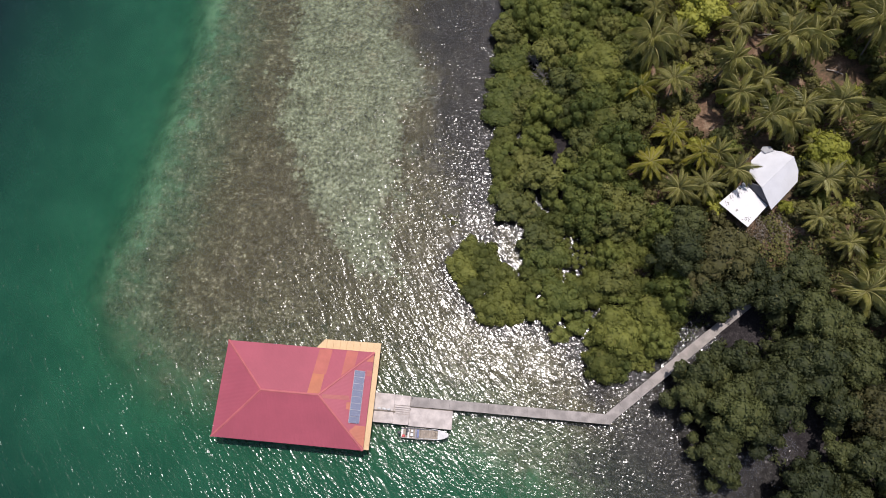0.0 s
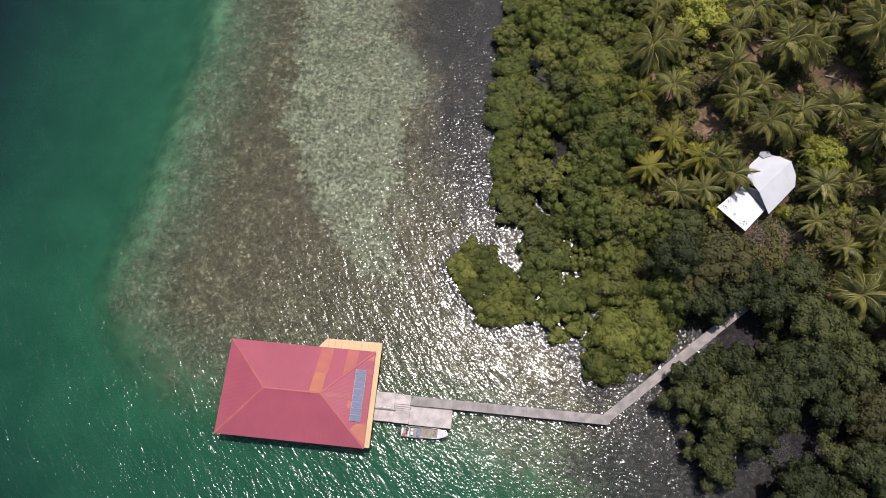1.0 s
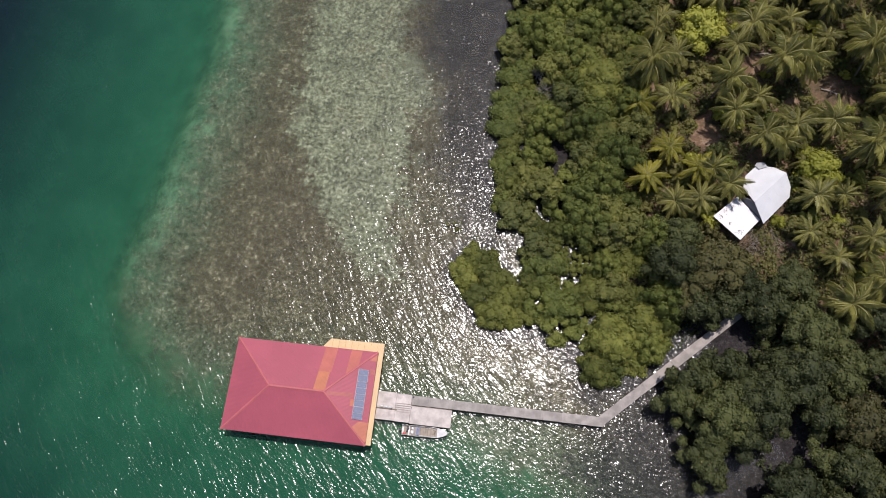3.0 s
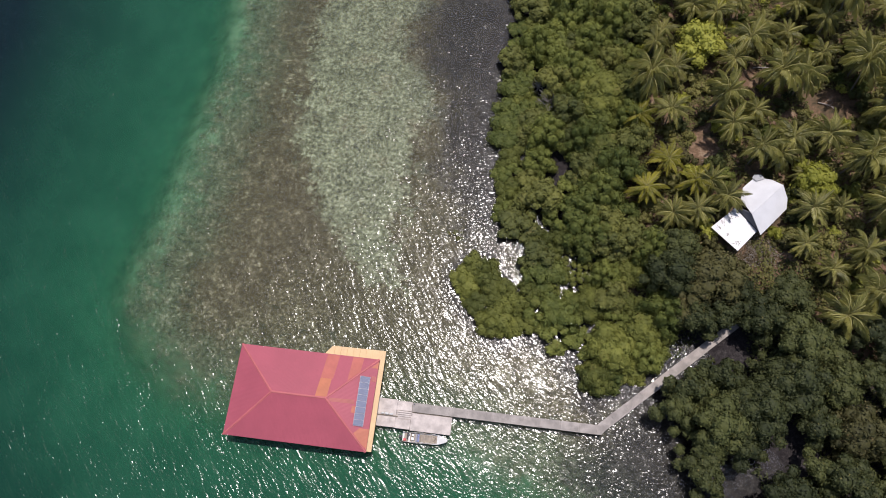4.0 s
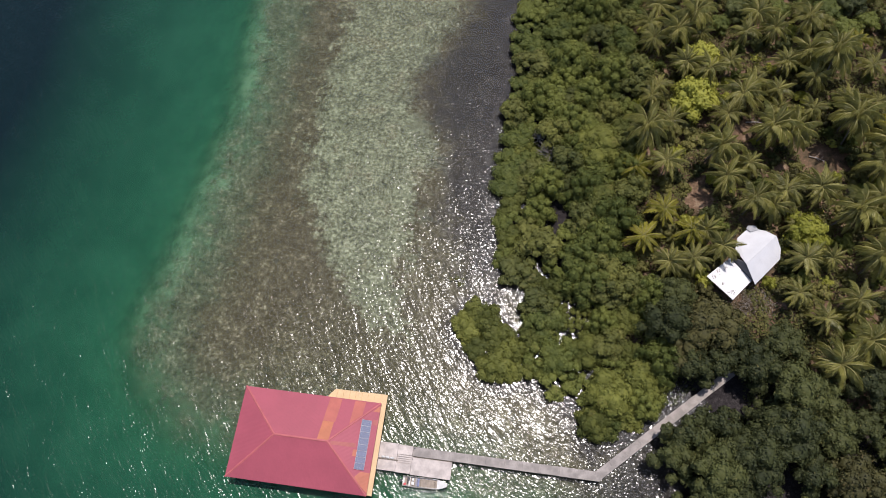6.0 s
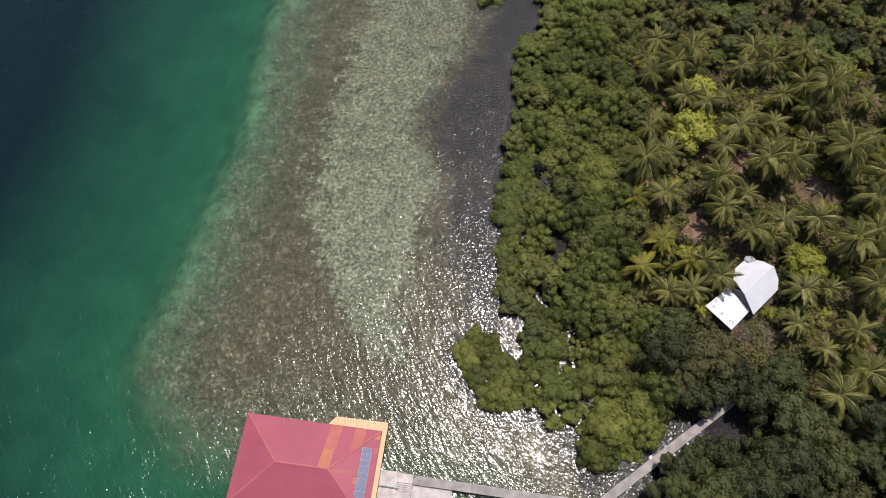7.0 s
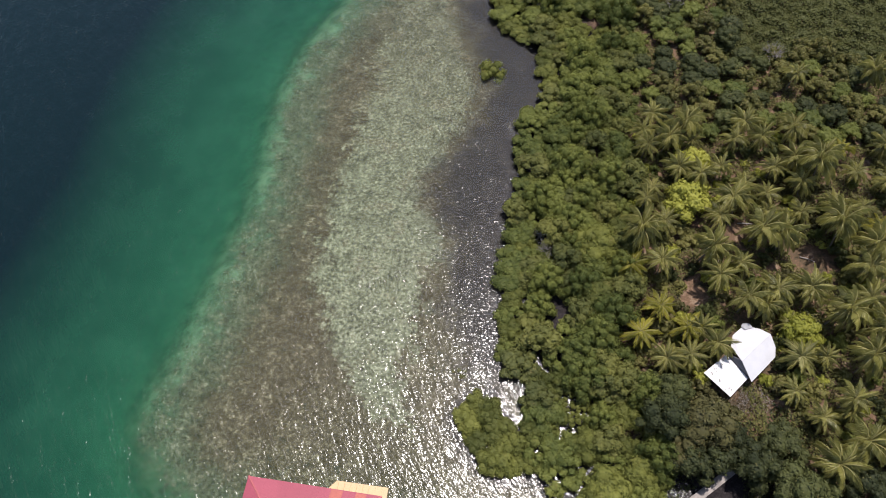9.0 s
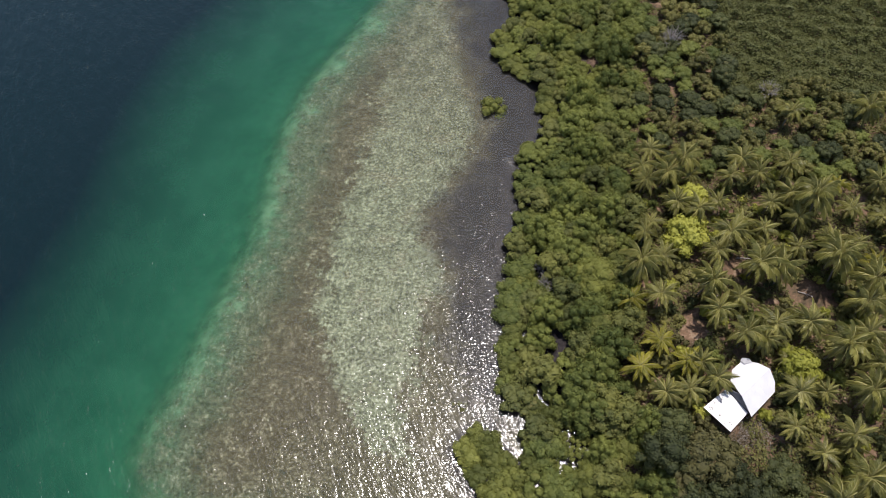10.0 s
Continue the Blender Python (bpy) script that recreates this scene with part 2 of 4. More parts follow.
def ground_mat():
    """Sand, reef and weed under water, mud and painted shade by the trees, soil and litter on land."""
    m = Nodes("ground")
    shelf, shore, sandy, mud_shade_at = [m.add("Attribute") for _ in range(4)]
    for a, key in ((shelf, "shelf"), (shore, "shore"), (sandy, "sand"), (mud_shade_at, "mud")):
        a.attribute_name = key
    v = m.coord()
    # ragged outlines: broad lobes, then clumps of a metre or two, then single heads of coral
    lobes = m.math("MULTIPLY", m.math("SUBTRACT", m.noise(v, 0.13, 5, 0.6), 0.5), 13)
    clumps = m.math("MULTIPLY", m.math("SUBTRACT", m.noise(v, 0.6, 6, 0.72), 0.5), 17)
    heads = m.math("MULTIPLY", m.math("SUBTRACT", m.noise(v, 2.0, 3, 0.7), 0.5), 9)
    ragged = m.math("ADD", lobes, m.math("ADD", clumps, heads))
    blots = m.noise(v, 0.15, 8, 0.72)
    blotch = m.noise(v, 0.24, 5, 0.65)
    grain = m.math("ADD", m.math("MULTIPLY", m.noise(v, 1.5, 6, 0.75), 0.5), m.math("MULTIPLY", m.noise(v, 4.6, 3, 0.6), 0.27))
    speck = m.math("ADD", grain, m.math("ADD", m.math("MULTIPLY", m.noise(v, 0.3, 6, 0.68), 0.15), m.math("MULTIPLY", blots, 0.08)))
    reef = m.ramp(speck, [(0.40, (0.028, 0.023, 0.013)), (0.47, (0.060, 0.048, 0.029)), (0.54, (0.092, 0.074, 0.047)), (0.595, (0.26, 0.23, 0.165))])
    sand = m.ramp(speck, [(0.41, (0.034, 0.034, 0.024)), (0.46, (0.085, 0.086, 0.057)), (0.515, (0.146, 0.148, 0.101)), (0.58, (0.32, 0.325, 0.24))])
    fringe = m.ramp(speck, [(0.41, (0.026, 0.030, 0.018)), (0.48, (0.060, 0.066, 0.040)), (0.54, (0.105, 0.112, 0.074)), (0.60, (0.23, 0.235, 0.175))])
    pale = m.ramp(speck, [(0.41, (0.030, 0.028, 0.018)), (0.47, (0.078, 0.072, 0.047)), (0.53, (0.140, 0.130, 0.092)), (0.59, (0.30, 0.285, 0.22))])
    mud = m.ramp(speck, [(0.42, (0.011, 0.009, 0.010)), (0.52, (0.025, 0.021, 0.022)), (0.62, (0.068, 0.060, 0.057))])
    # pale crest just outside the reef, then the slope
    slope = m.mix(m.step(blotch, 0.35, 0.68), (0.034, 0.082, 0.043), (0.066, 0.140, 0.080))
    crest = m.ramp(m.math("ADD", m.math("MULTIPLY", blotch, 0.6), m.math("MULTIPLY", grain, 0.55)), [(0.42, (0.034, 0.090, 0.050)), (0.60, (0.140, 0.235, 0.150))])
    north = m.add("SeparateXYZ", Vector=m.add("NewGeometry").outputs["Position"]).outputs["Y"]
    rim = m.math("ADD", shelf.outputs["Fac"], m.math("MULTIPLY", ragged, 0.7))
    col = m.mix(m.math("MULTIPLY", m.step(m.math("ADD", shelf.outputs["Fac"], m.math("MULTIPLY", lobes, 0.7)), -9, -2), m.step(north, -4, 20)), slope, crest)
    col = m.mix(m.step(m.math("ADD", rim, m.math("MULTIPLY", lobes, 0.7)), -4.5, 5.0), col, fringe)
    col = m.mix(m.math("MULTIPLY", m.step(m.math("ADD", shelf.outputs["Fac"], m.math("MULTIPLY", ragged, 0.9)), 4.5, 12.0), 0.92), col, reef)
    in_sand = m.step(m.math("ADD", sandy.outputs["Fac"], m.math("MULTIPLY", ragged, 1.15)), -1.6, 2.0)
    col = m.mix(m.math("MULTIPLY", in_sand, m.math("SUBTRACT", 1.0, m.math("MULTIPLY", m.step(north, 55, 120), 0.5))), col, sand)
    # loose pale patches on the brown reef, and dark ones in the sand
    col = m.mix(m.math("MULTIPLY", m.step(m.math("ADD", clumps, heads), 1.6, 4.2), m.math("SUBTRACT", 0.85, m.math("MULTIPLY", m.step(north, 20, 60), 0.70))), col, pale)
    col = m.mix(m.math("MULTIPLY", m.math("MULTIPLY", in_sand, m.step(blots, 0.55, 0.60)), 0.5), col, reef)
    weed = m.step(m.noise(v, 0.42, 5, 0.6), 0.63, 0.68)
    col = m.mix(m.math("MULTIPLY", weed, 0.6), col, (0.04, 0.044, 0.030))
    col = m.mix(m.math("MULTIPLY", m.step(m.math("ADD", mud_shade_at.outputs["Fac"], m.math("MULTIPLY", ragged, 1.1)), -6.0, 4.0), 0.92), col, mud)
    # the dark colour runs on inland, painting the shade under the trees
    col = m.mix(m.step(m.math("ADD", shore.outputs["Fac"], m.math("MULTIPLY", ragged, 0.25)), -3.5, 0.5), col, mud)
    litter = m.noise(v, 3.2, 4, 0.7)
    soil = m.ramp(m.math("ADD", m.math("MULTIPLY", m.noise(v, 0.5, 6, 0.65), 0.7), m.math("MULTIPLY", litter, 0.3)), [(0.36, (0.026, 0.024, 0.013)), (0.46, (0.085, 0.058, 0.034)), (0.54, (0.135, 0.080, 0.050)), (0.62, (0.21, 0.150, 0.100))])
    # soil is held back where the southern wood's shade is painted dark
    col = m.mix(m.math("MULTIPLY", m.step(shore.outputs["Fac"], 12, 19), m.math("SUBTRACT", 1.0, m.step(mud_shade_at.outputs["Fac"], -2.0, 1.5))), col, soil)
    nrm = m.bump(speck, 0.6, 0.25)
    return m.finish(m.principled(col, 0.9, 0, nrm, 0.2))


def water_mat():
    """Clear at the shore, taking on the sea's own colour with depth; a rippled, mirror-like face."""
    m = Nodes("sea_water")
    d = m.add("Attribute")
    d.attribute_name = "depth"
    depth = d.outputs["Fac"]
    keep = m.add("CombineColor")
    for ch, k in (("Red", 0.90), ("Green", 0.965), ("Blue", 0.915)):
        m.put(keep, ch, m.math("POWER", k, depth))
    clear = m.add("BsdfTransparent", Color=keep.outputs[0])
    body = m.add("BsdfDiffuse")
    murk = m.step(m.noise(m.coord(), 0.09, 6, 0.62), 0.3, 0.7)
    m.put(body, "Color", m.mix(m.math("POWER", m.math("MULTIPLY", m.math("MAXIMUM", m.math("SUBTRACT", depth, 3.4), 0.0), 0.092, True), 0.8), m.mix(murk, (0.0085, 0.078, 0.036), (0.016, 0.108, 0.052)), (0.0006, 0.0076, 0.0082)))
    fac = m.math("SUBTRACT", 1.0, m.math("POWER", 0.72, m.math("MAXIMUM", m.math("SUBTRACT", depth, 0.9), 0.0)))
    base = m.add("MixShader", Fac=fac, i1=clear.outputs[0], i2=body.outputs[0])
    # wind waves with long crests, and finer ripples on them
    w1 = m.noise(m.coord((0.33, 1.05, 1), 50), 0.80, 1.5, 0.5, 0.5)
    w2 = m.noise(m.coord((0.55, 1.1, 1), 34), 2.6, 1.0, 0.5, 0.5)
    n1 = m.bump(w1, 1.0, 0.2)
    gust = m.add("MapRange", Value=m.noise(m.coord((0.5, 1.0, 1), 42), 0.35, 3, 0.6))
    for key, val in (("From Min", 0.32), ("From Max", 0.68), ("To Min", 0.15), ("To Max", 1.7)):
        gust.inputs[key].default_value = val
    n2 = m.bump(w2, gust.outputs[0], 0.102, n1)
    gloss = m.add("BsdfGlossy", Roughness=0.165)
    gloss.inputs["Color"].default_value = (1, 1, 1, 1)
    m.put(gloss, "Normal", n2)
    fr = m.add("Fresnel", IOR=1.355)
    m.put(fr, "Normal", n2)
    return m.finish(m.add("MixShader", Fac=fr.outputs[0], i1=base.outputs[0], i2=gloss.outputs[0]).outputs[0])


xs, ys = axis(-150, 120, 1.5, 2500), axis(-60, 200, 1.5, 2500)
gx, gy = np.meshgrid(xs, ys)
d_shore, d_shelf = shore_at(gx, gy), signed_distance(gx, gy, SHELF)
height = bottom_height(d_shore, d_shelf)
bumps = np.array([noise.fractal(Vector((x * 0.15, y * 0.15, 3.0)), 0.7, 2.0, 4) for x, y in zip(gx.ravel(), gy.ravel())]).reshape(gx.shape)
height = height + bumps * np.where(d_shore > 0, 0.10, 0.16)
tagged(sheet("ground", xs, ys, height, {"shore": d_shore, "shelf": d_shelf, "sand": signed_distance(gx, gy, SAND), "mud": np.maximum(signed_distance(gx, gy, MUD_NORTH), signed_distance(gx, gy, MUD_SHADE_SOUTH))}, ground_mat()),
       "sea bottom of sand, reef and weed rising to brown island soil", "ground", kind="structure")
wx, wy = axis(-150, 120, 3.0, 2500), axis(-60, 200, 3.0, 2500)
gx, gy = np.meshgrid(wx, wy)
depth = np.maximum(0.0, -bottom_height(shore_at(gx, gy), signed_distance(gx, gy, SHELF)))
tagged(sheet("water", wx, wy, np.zeros(gx.shape), {"depth": depth}, water_mat()),
       "clear green sea water with glittering wind ripples", "water", kind="structure")

# ---------------------------------------------------------------- mesh helpers


def part(name, bm, mat, parent=None, label="", m=None):
    """Links a bmesh as one mesh object, under a thing or a part if one is given."""
    me = bpy.data.meshes.new(name)
    bm.to_mesh(me)
    bm.free()
    me.materials.append(mat)
    ob = new(name, me)
    if m is not None:
        ob.matrix_basis = m
    if parent is not None:
        ob.parent = parent
    return tagged(ob, label)


def again(ob, m, parent):
    """Another object on the same mesh."""
    o = new(ob.name.split(".")[0], ob.data)
    o.matrix_basis = m
    o.parent = parent
    return o


def thing(name, label, category, m=None, group="", kind=""):
    e = new(name)
    e.empty_display_size = 0.2
    if m is not None:
        e.matrix_basis = m
    return tagged(e, label, category, group, kind)


def box(bm, lo, hi, bevel=0.0):
    """An axis-aligned box, with bevelled edges if asked."""
    r = bmesh.ops.create_cube(bm, size=1.0)
    vs = r["verts"]
    for v in vs:
        v.co = Vector([(lo[i] + hi[i]) / 2 + v.co[i] * (hi[i] - lo[i]) for i in range(3)])
    if bevel:
        es = list({e for v in vs for e in v.link_edges})
        bmesh.ops.bevel(bm, geom=es, offset=bevel, segments=1, affect="EDGES")
    return bm


def rod(bm, a, b, r0, r1=None, sides=8):
    """A tapered round bar from a to b."""
    a, b = Vector(a), Vector(b)
    r1 = r0 if r1 is None else r1
    m = Matrix.Translation((a + b) / 2) @ (b - a).to_track_quat("Z", "Y").to_matrix().to_4x4()
    bmesh.ops.create_cone(bm, cap_ends=True, segments=sides, radius1=r0, radius2=r1, depth=(b - a).length, matrix=m)
    return bm


def slab(bm, pts, thick):
    """A flat or sloping polygon of corner points, made thick downwards."""
    top = [bm.verts.new(p) for p in pts]
    low = [bm.verts.new((p[0], p[1], p[2] - thick)) for p in pts]
    bm.faces.new(top)
    bm.faces.new(low[::-1])
    for i in range(len(pts)):
        j = (i + 1) % len(pts)
        bm.faces.new((top[j], top[i], low[i], low[j]))
    bmesh.ops.recalc_face_normals(bm, faces=bm.faces)
    return bm


def fresh():
    return bmesh.new()

# ---------------------------------------------------------------- the red-roofed house on stilts
X0, X1, Y0, Y1, EAVE, RIDGE = -25.2, -2.28, -14.4, 0.08, 3.4, 6.05
RX0, RX1, RY = -18.05, -9.42, -7.2


def roof_z(x, y):
    """Height of the hip roof at a place in plan."""
    return EAVE + (RIDGE - EAVE) * min((x - X0) / (RX0 - X0), (X1 - x) / (X1 - RX1), (y - Y0) / (RY - Y0), (Y1 - y) / (Y1 - RY))


def on_roof(x, y, up=0.0):
    return (x, y, roof_z(x, y) + up)


def build_stilt_house():
    h = thing("stilt_house", "house on stilts in the sea with a red hipped sheet roof", "house", pose(0, 0, 0))
    nw, ne, se, sw = (X0, Y1, EAVE), (X1, Y1, EAVE), (X1, Y0, EAVE), (X0, Y0, EAVE)
    rw, re = (RX0, RY, RIDGE), (RX1, RY, RIDGE)
    roof = part("roof", slab(fresh(), [nw, rw, re, ne][::-1], 0.06), RED, h, "red ribbed sheet roof, faded and patched with orange sheets")
    part("roof_slope", slab(fresh(), [sw, se, re, rw], 0.06), RED, roof)
    part("roof_slope", slab(fresh(), [nw, sw, rw], 0.06), RED_E, roof)
    part("roof_slope", slab(fresh(), [se, ne, re], 0.06), RED_E, roof)
    # ridge and hip caps
    for a, b in ((rw, re), (nw, rw), (sw, rw), (ne, re), (se, re)):
        a, b = Vector(a), Vector(b)
        side = (b - a).cross(Vector((0, 0, 1))).normalized() * 0.19
        bm = fresh()
        up, dn = Vector((0, 0, 0.07)), Vector((0, 0, -0.05))
        ring = [[p - side + dn, p - side * 0.35 + up * 0.8, p + up, p + side * 0.35 + up * 0.8, p + side + dn] for p in (a, b)]
        vs = [[bm.verts.new(p) for p in r] for r in ring]
        for i in range(4):
            bm.faces.new((vs[0][i], vs[0][i + 1], vs[1][i + 1], vs[1][i]))
        bm.faces.new(vs[0][::-1])
        bm.faces.new(vs[1])
        part("ridge_cap", bm, RED_CAP, roof)
    # replaced sheets, lying on the old ones
    sheets = [
        (ORANGE_DULL, [(-10.75, -0.05), (-8.75, -0.05), (-8.95, -4.0), (-10.95, -4.0)]),
        (ORANGE, [(-10.95, -4.03), (-9.15, -4.03), (-9.25, -7.1), (-11.1, -7.1)]),
        (ORANGE_DULL, [(-6.55, -0.05), (-4.75, -0.05), (-4.9, -2.35), (-6.65, -4.05)]),
        (FADED_E, [(-8.9, -7.05), (-5.2, -6.8), (-5.0, -7.45), (-8.85, -7.6)]),
        (ORANGE_E, [(-5.35, -7.75), (-4.78, -7.75), (-4.78, -8.8), (-5.35, -8.8)]),
        (FADED_E, [(-3.05, -2.75), (-2.35, -2.75), (-2.35, -3.6), (-3.05, -3.6)]),
        (ORANGE_E, [(-5.9, -10.95), (-2.25, -10.95), (-2.25, -14.0), (-4.8, -11.95)]),
        (ORANGE_E, [(-3.35, -1.45), (-2.3, -0.35), (-2.3, -1.45)]),
    ]
    for mat, pts in sheets:
        part("replaced_sheet", slab(fresh(), [on_roof(x, y, 0.03) for x, y in pts][::-1], 0.02), mat, roof, "newer orange roofing sheet")
    # lap lines of the sheets
    for i in range(1, 22):
        x = X0 + i * (X1 - X0) / 22
        for y_e, sgn in ((Y1, -1), (Y0, 1)):
            run = min(x - X0, X1 - x, 7.1) * 0.98
            bm = rod(fresh(), on_roof(x, y_e + sgn * 0.02, 0.0), on_roof(x, y_e + sgn * run, 0.0), 0.007, sides=4)
            part("sheet_lap", bm, RED, roof)
    # eave boards
    for a, b in (((X0, Y0), (X1, Y0 + 0.05)), ((X0, Y1 - 0.05), (X1, Y1)), ((X0, Y0 + 0.05), (X0 + 0.05, Y1 - 0.05)), ((X1 - 0.05, Y0 + 0.05), (X1, Y1 - 0.05))):
        part("fascia", box(fresh(), (*a, EAVE - 0.30), (*b, EAVE - 0.065)), RED_CAP, roof)
    # lower ochre roof of the porch, which reaches out past the red one to the north and east
    lz = 2.55
    porch = part("porch_roof", slab(fresh(), [(-11.5, -0.6, lz + 0.25), (-11.4, 0.35, lz), (-10.4, 1.6, lz - 0.05), (-1.56, 1.68, lz - 0.05), (-1.56, -14.25, lz - 0.05), (-2.9, -14.25, lz + 0.15), (-2.9, -0.6, lz + 0.25)][::-1], 0.08), OCHRE, h, "pale ochre porch roof below the red one")
    for x in np.arange(-10.0, -1.6, 1.05):
        part("sheet_lap", rod(fresh(), (x, 1.5, lz - 0.035), (x, 0.0, lz + 0.12), 0.025, sides=4), OCHRE, porch)
    for y in np.arange(-13.6, 1.0, 1.05):
        part("sheet_lap", rod(fresh(), (-1.62, y, lz - 0.035), (-2.4, y, lz + 0.05), 0.025, sides=4), OCHRE, porch)
    # walls, floor and stilts
    part("wall", box(fresh(), (-24.0, -13.4, 1.3), (-23.85, -1.0, 3.3)), WALL, h)
    part("wall", box(fresh(), (-3.65, -13.4, 1.3), (-3.5, -1.0, 3.3)), WALL, h)
    part("wall", box(fresh(), (-23.85, -13.4, 1.3), (-3.65, -13.25, 3.3)), WALL, h)
    part("wall", box(fresh(), (-23.85, -1.15, 1.3), (-3.65, -1.0, 3.3)), WALL, h)
    part("floor_deck", box(fresh(), (-24.4, -13.9, 1.05), (-1.9, -0.35, 1.3), 0.02), TIMBER, h, "timber floor on stilts")
    post = None
    for x in np.linspace(-24.0, -2.2, 8):
        for y in np.linspace(-13.5, -0.7, 5):
            if post is None:
                post = part("stilt", rod(fresh(), (0, 0, -1.6), (0, 0, 1.05), 0.16, 0.14), CONCRETE_GREY, h, m=pose(x, y, 0))
            else:
                again(post, pose(x, y, 0), h)
    return h


def build_solar_panel():
    """One panel, lying flat round its middle."""
    p = thing("solar_panel", "blue solar panel in a silver frame on the roof", "solar panel", group="row of solar panels")
    L, W = 0.81, 0.475
    part("cell_sheet", box(fresh(), (-L + 0.03, -W + 0.03, -0.02), (L - 0.03, W - 0.03, 0.012)), CELL, p)
    bm = fresh()
    for a, b in (((-L, -W), (L, -W + 0.022)), ((-L, W - 0.022), (L, W)), ((-L, -W + 0.035), (-L + 0.035, W - 0.035)), ((L - 0.035, -W + 0.035), (L, W - 0.035))):
        box(bm, (*a, -0.025), (*b, 0.022))
    part("panel_frame", bm, ALU, p, "silver frame")
    bm = fresh()
    for k in range(1, 6):
        box(bm, (-L + 0.03 + k * 0.26, -W + 0.04, 0.0121), (-L + 0.0325 + k * 0.26, W - 0.04, 0.0135))
    for k in (-1, 1):
        box(bm, (-L + 0.04, k * 0.15 - 0.0012, 0.0122), (L - 0.04, k * 0.15 + 0.0012, 0.0136))
    part("cell_lines", bm, ALU, p)
    for sx in (-0.6, 0.6):
        part("mounting_rail", box(fresh(), (sx - 0.02, -W, -0.16), (sx + 0.02, W, -0.026)), ALU, p)
    return p


build_stilt_house()
slope_e = math.degrees(math.atan2(RIDGE - EAVE, X1 - RX1))
first = build_solar_panel()
for k in range(8):
    y = -3.45 - k * 0.965
    m = pose(-4.0, y, EAVE + (X1 + 4.0) * (RIDGE - EAVE) / (X1 - RX1) + 0.17, 0, slope_e, 0)
    if k == 0:
        first.matrix_basis = m
    else:
        copy_thing(first, m)

# ---------------------------------------------------------------- dock and walkway


def build_dock():
    d = thing("dock", "pale concrete landing platform beside the house", "dock", pose(0, 0, 0))
    z = 0.9
    blocks = [((-1.85, -8.2), (1.3, -5.65), z), ((1.31, -7.25), (3.75, -5.75), z), ((1.31, -8.6), (3.75, -7.26), z - 0.20), ((-1.75, -10.05), (1.3, -8.21), z - 0.06), ((1.31, -10.1), (3.75, -8.61), z - 0.05),
              ((3.78, -10.2), (10.35, -7.45), z - 0.02)]
    for a, b, top in blocks:
        part("slab", box(fresh(), (*a, top - 0.22), (*b, top), 0.02), CONCRETE, d)
    for x in np.linspace(-1.4, 10.1, 7):
        for y in (-9.95, -7.9):
            part("pile", rod(fresh(), (x, y, -1.5), (x, y, z - 0.26), 0.13), CONCRETE_GREY, d)
    for k in range(4):
        part("step", box(fresh(), (1.45, -8.5 + k * 0.31, z - 0.196), (3.95, -8.28 + k * 0.31, z - 0.13 + 0.055 * k), 0.01), CONCRETE, d)
    part("kerb", box(fresh(), (-1.7, -8.36, z - 0.06), (1.6, -8.22, z + 0.12), 0.02), TIMBER, d, "low weathered timber kerb")
    part("kerb", box(fresh(), (3.8, -7.43, z - 0.02), (10.3, -7.36, z + 0.05)), TIMBER, d)
    return d


def build_walkway():
    w = thing("walkway", "long narrow grey concrete footbridge on piles with one bend", "walkway", pose(0, 0, 0))
    z, half = 0.9, 0.72
    line = [Vector((3.8, -6.55, z)), Vector((33.5, -6.6, z)), Vector((53.6, 11.7, z)), Vector((56.0, 13.9, z))]
    for a, b in zip(line, line[1:]):
        d = (b - a).normalized()
        n = Vector((-d.y, d.x, 0)) * half
        count = max(1, round((b - a).length / 2.9))
        for i in range(count):
            s = a + (b - a) * (i / count) + d * 0.006
            e = a + (b - a) * ((i + 1) / count) - d * 0.006
            j = random.uniform(-0.012, 0.012)
            k = n * (1 + random.uniform(-0.03, 0.03))
            off = Vector((0, 0, j))
            part("deck_slab", slab(fresh(), [s + k + off, s - k + off, e - k + off, e + k + off][::-1], 0.16), CONCRETE_GREY, w)
            for sgn in (-1, 1):
                p = s + n * 0.8 * sgn
                part("pile", rod(fresh(), (p.x, p.y, -1.4), (p.x, p.y, z - 0.17), 0.09, sides=6), TIMBER, w)
            part("beam", rod(fresh(), s + n * 0.9 + Vector((0, 0, -0.24)), s - n * 0.9 + Vector((0, 0, -0.24)), 0.07, sides=6), TIMBER, w)
    bend = line[1]
    part("corner_slab", slab(fresh(), [bend + Vector(p) for p in ((-0.25, 0.72, 0.02), (-0.3, -0.72, 0.02), (0.5, -0.72, 0.02), (1.1, 0.05, 0.02), (0.1, 1.0, 0.02))], 0.15), CONCRETE_GREY, w)
    return w


build_dock()
build_walkway()

# ---------------------------------------------------------------- boat at the dock


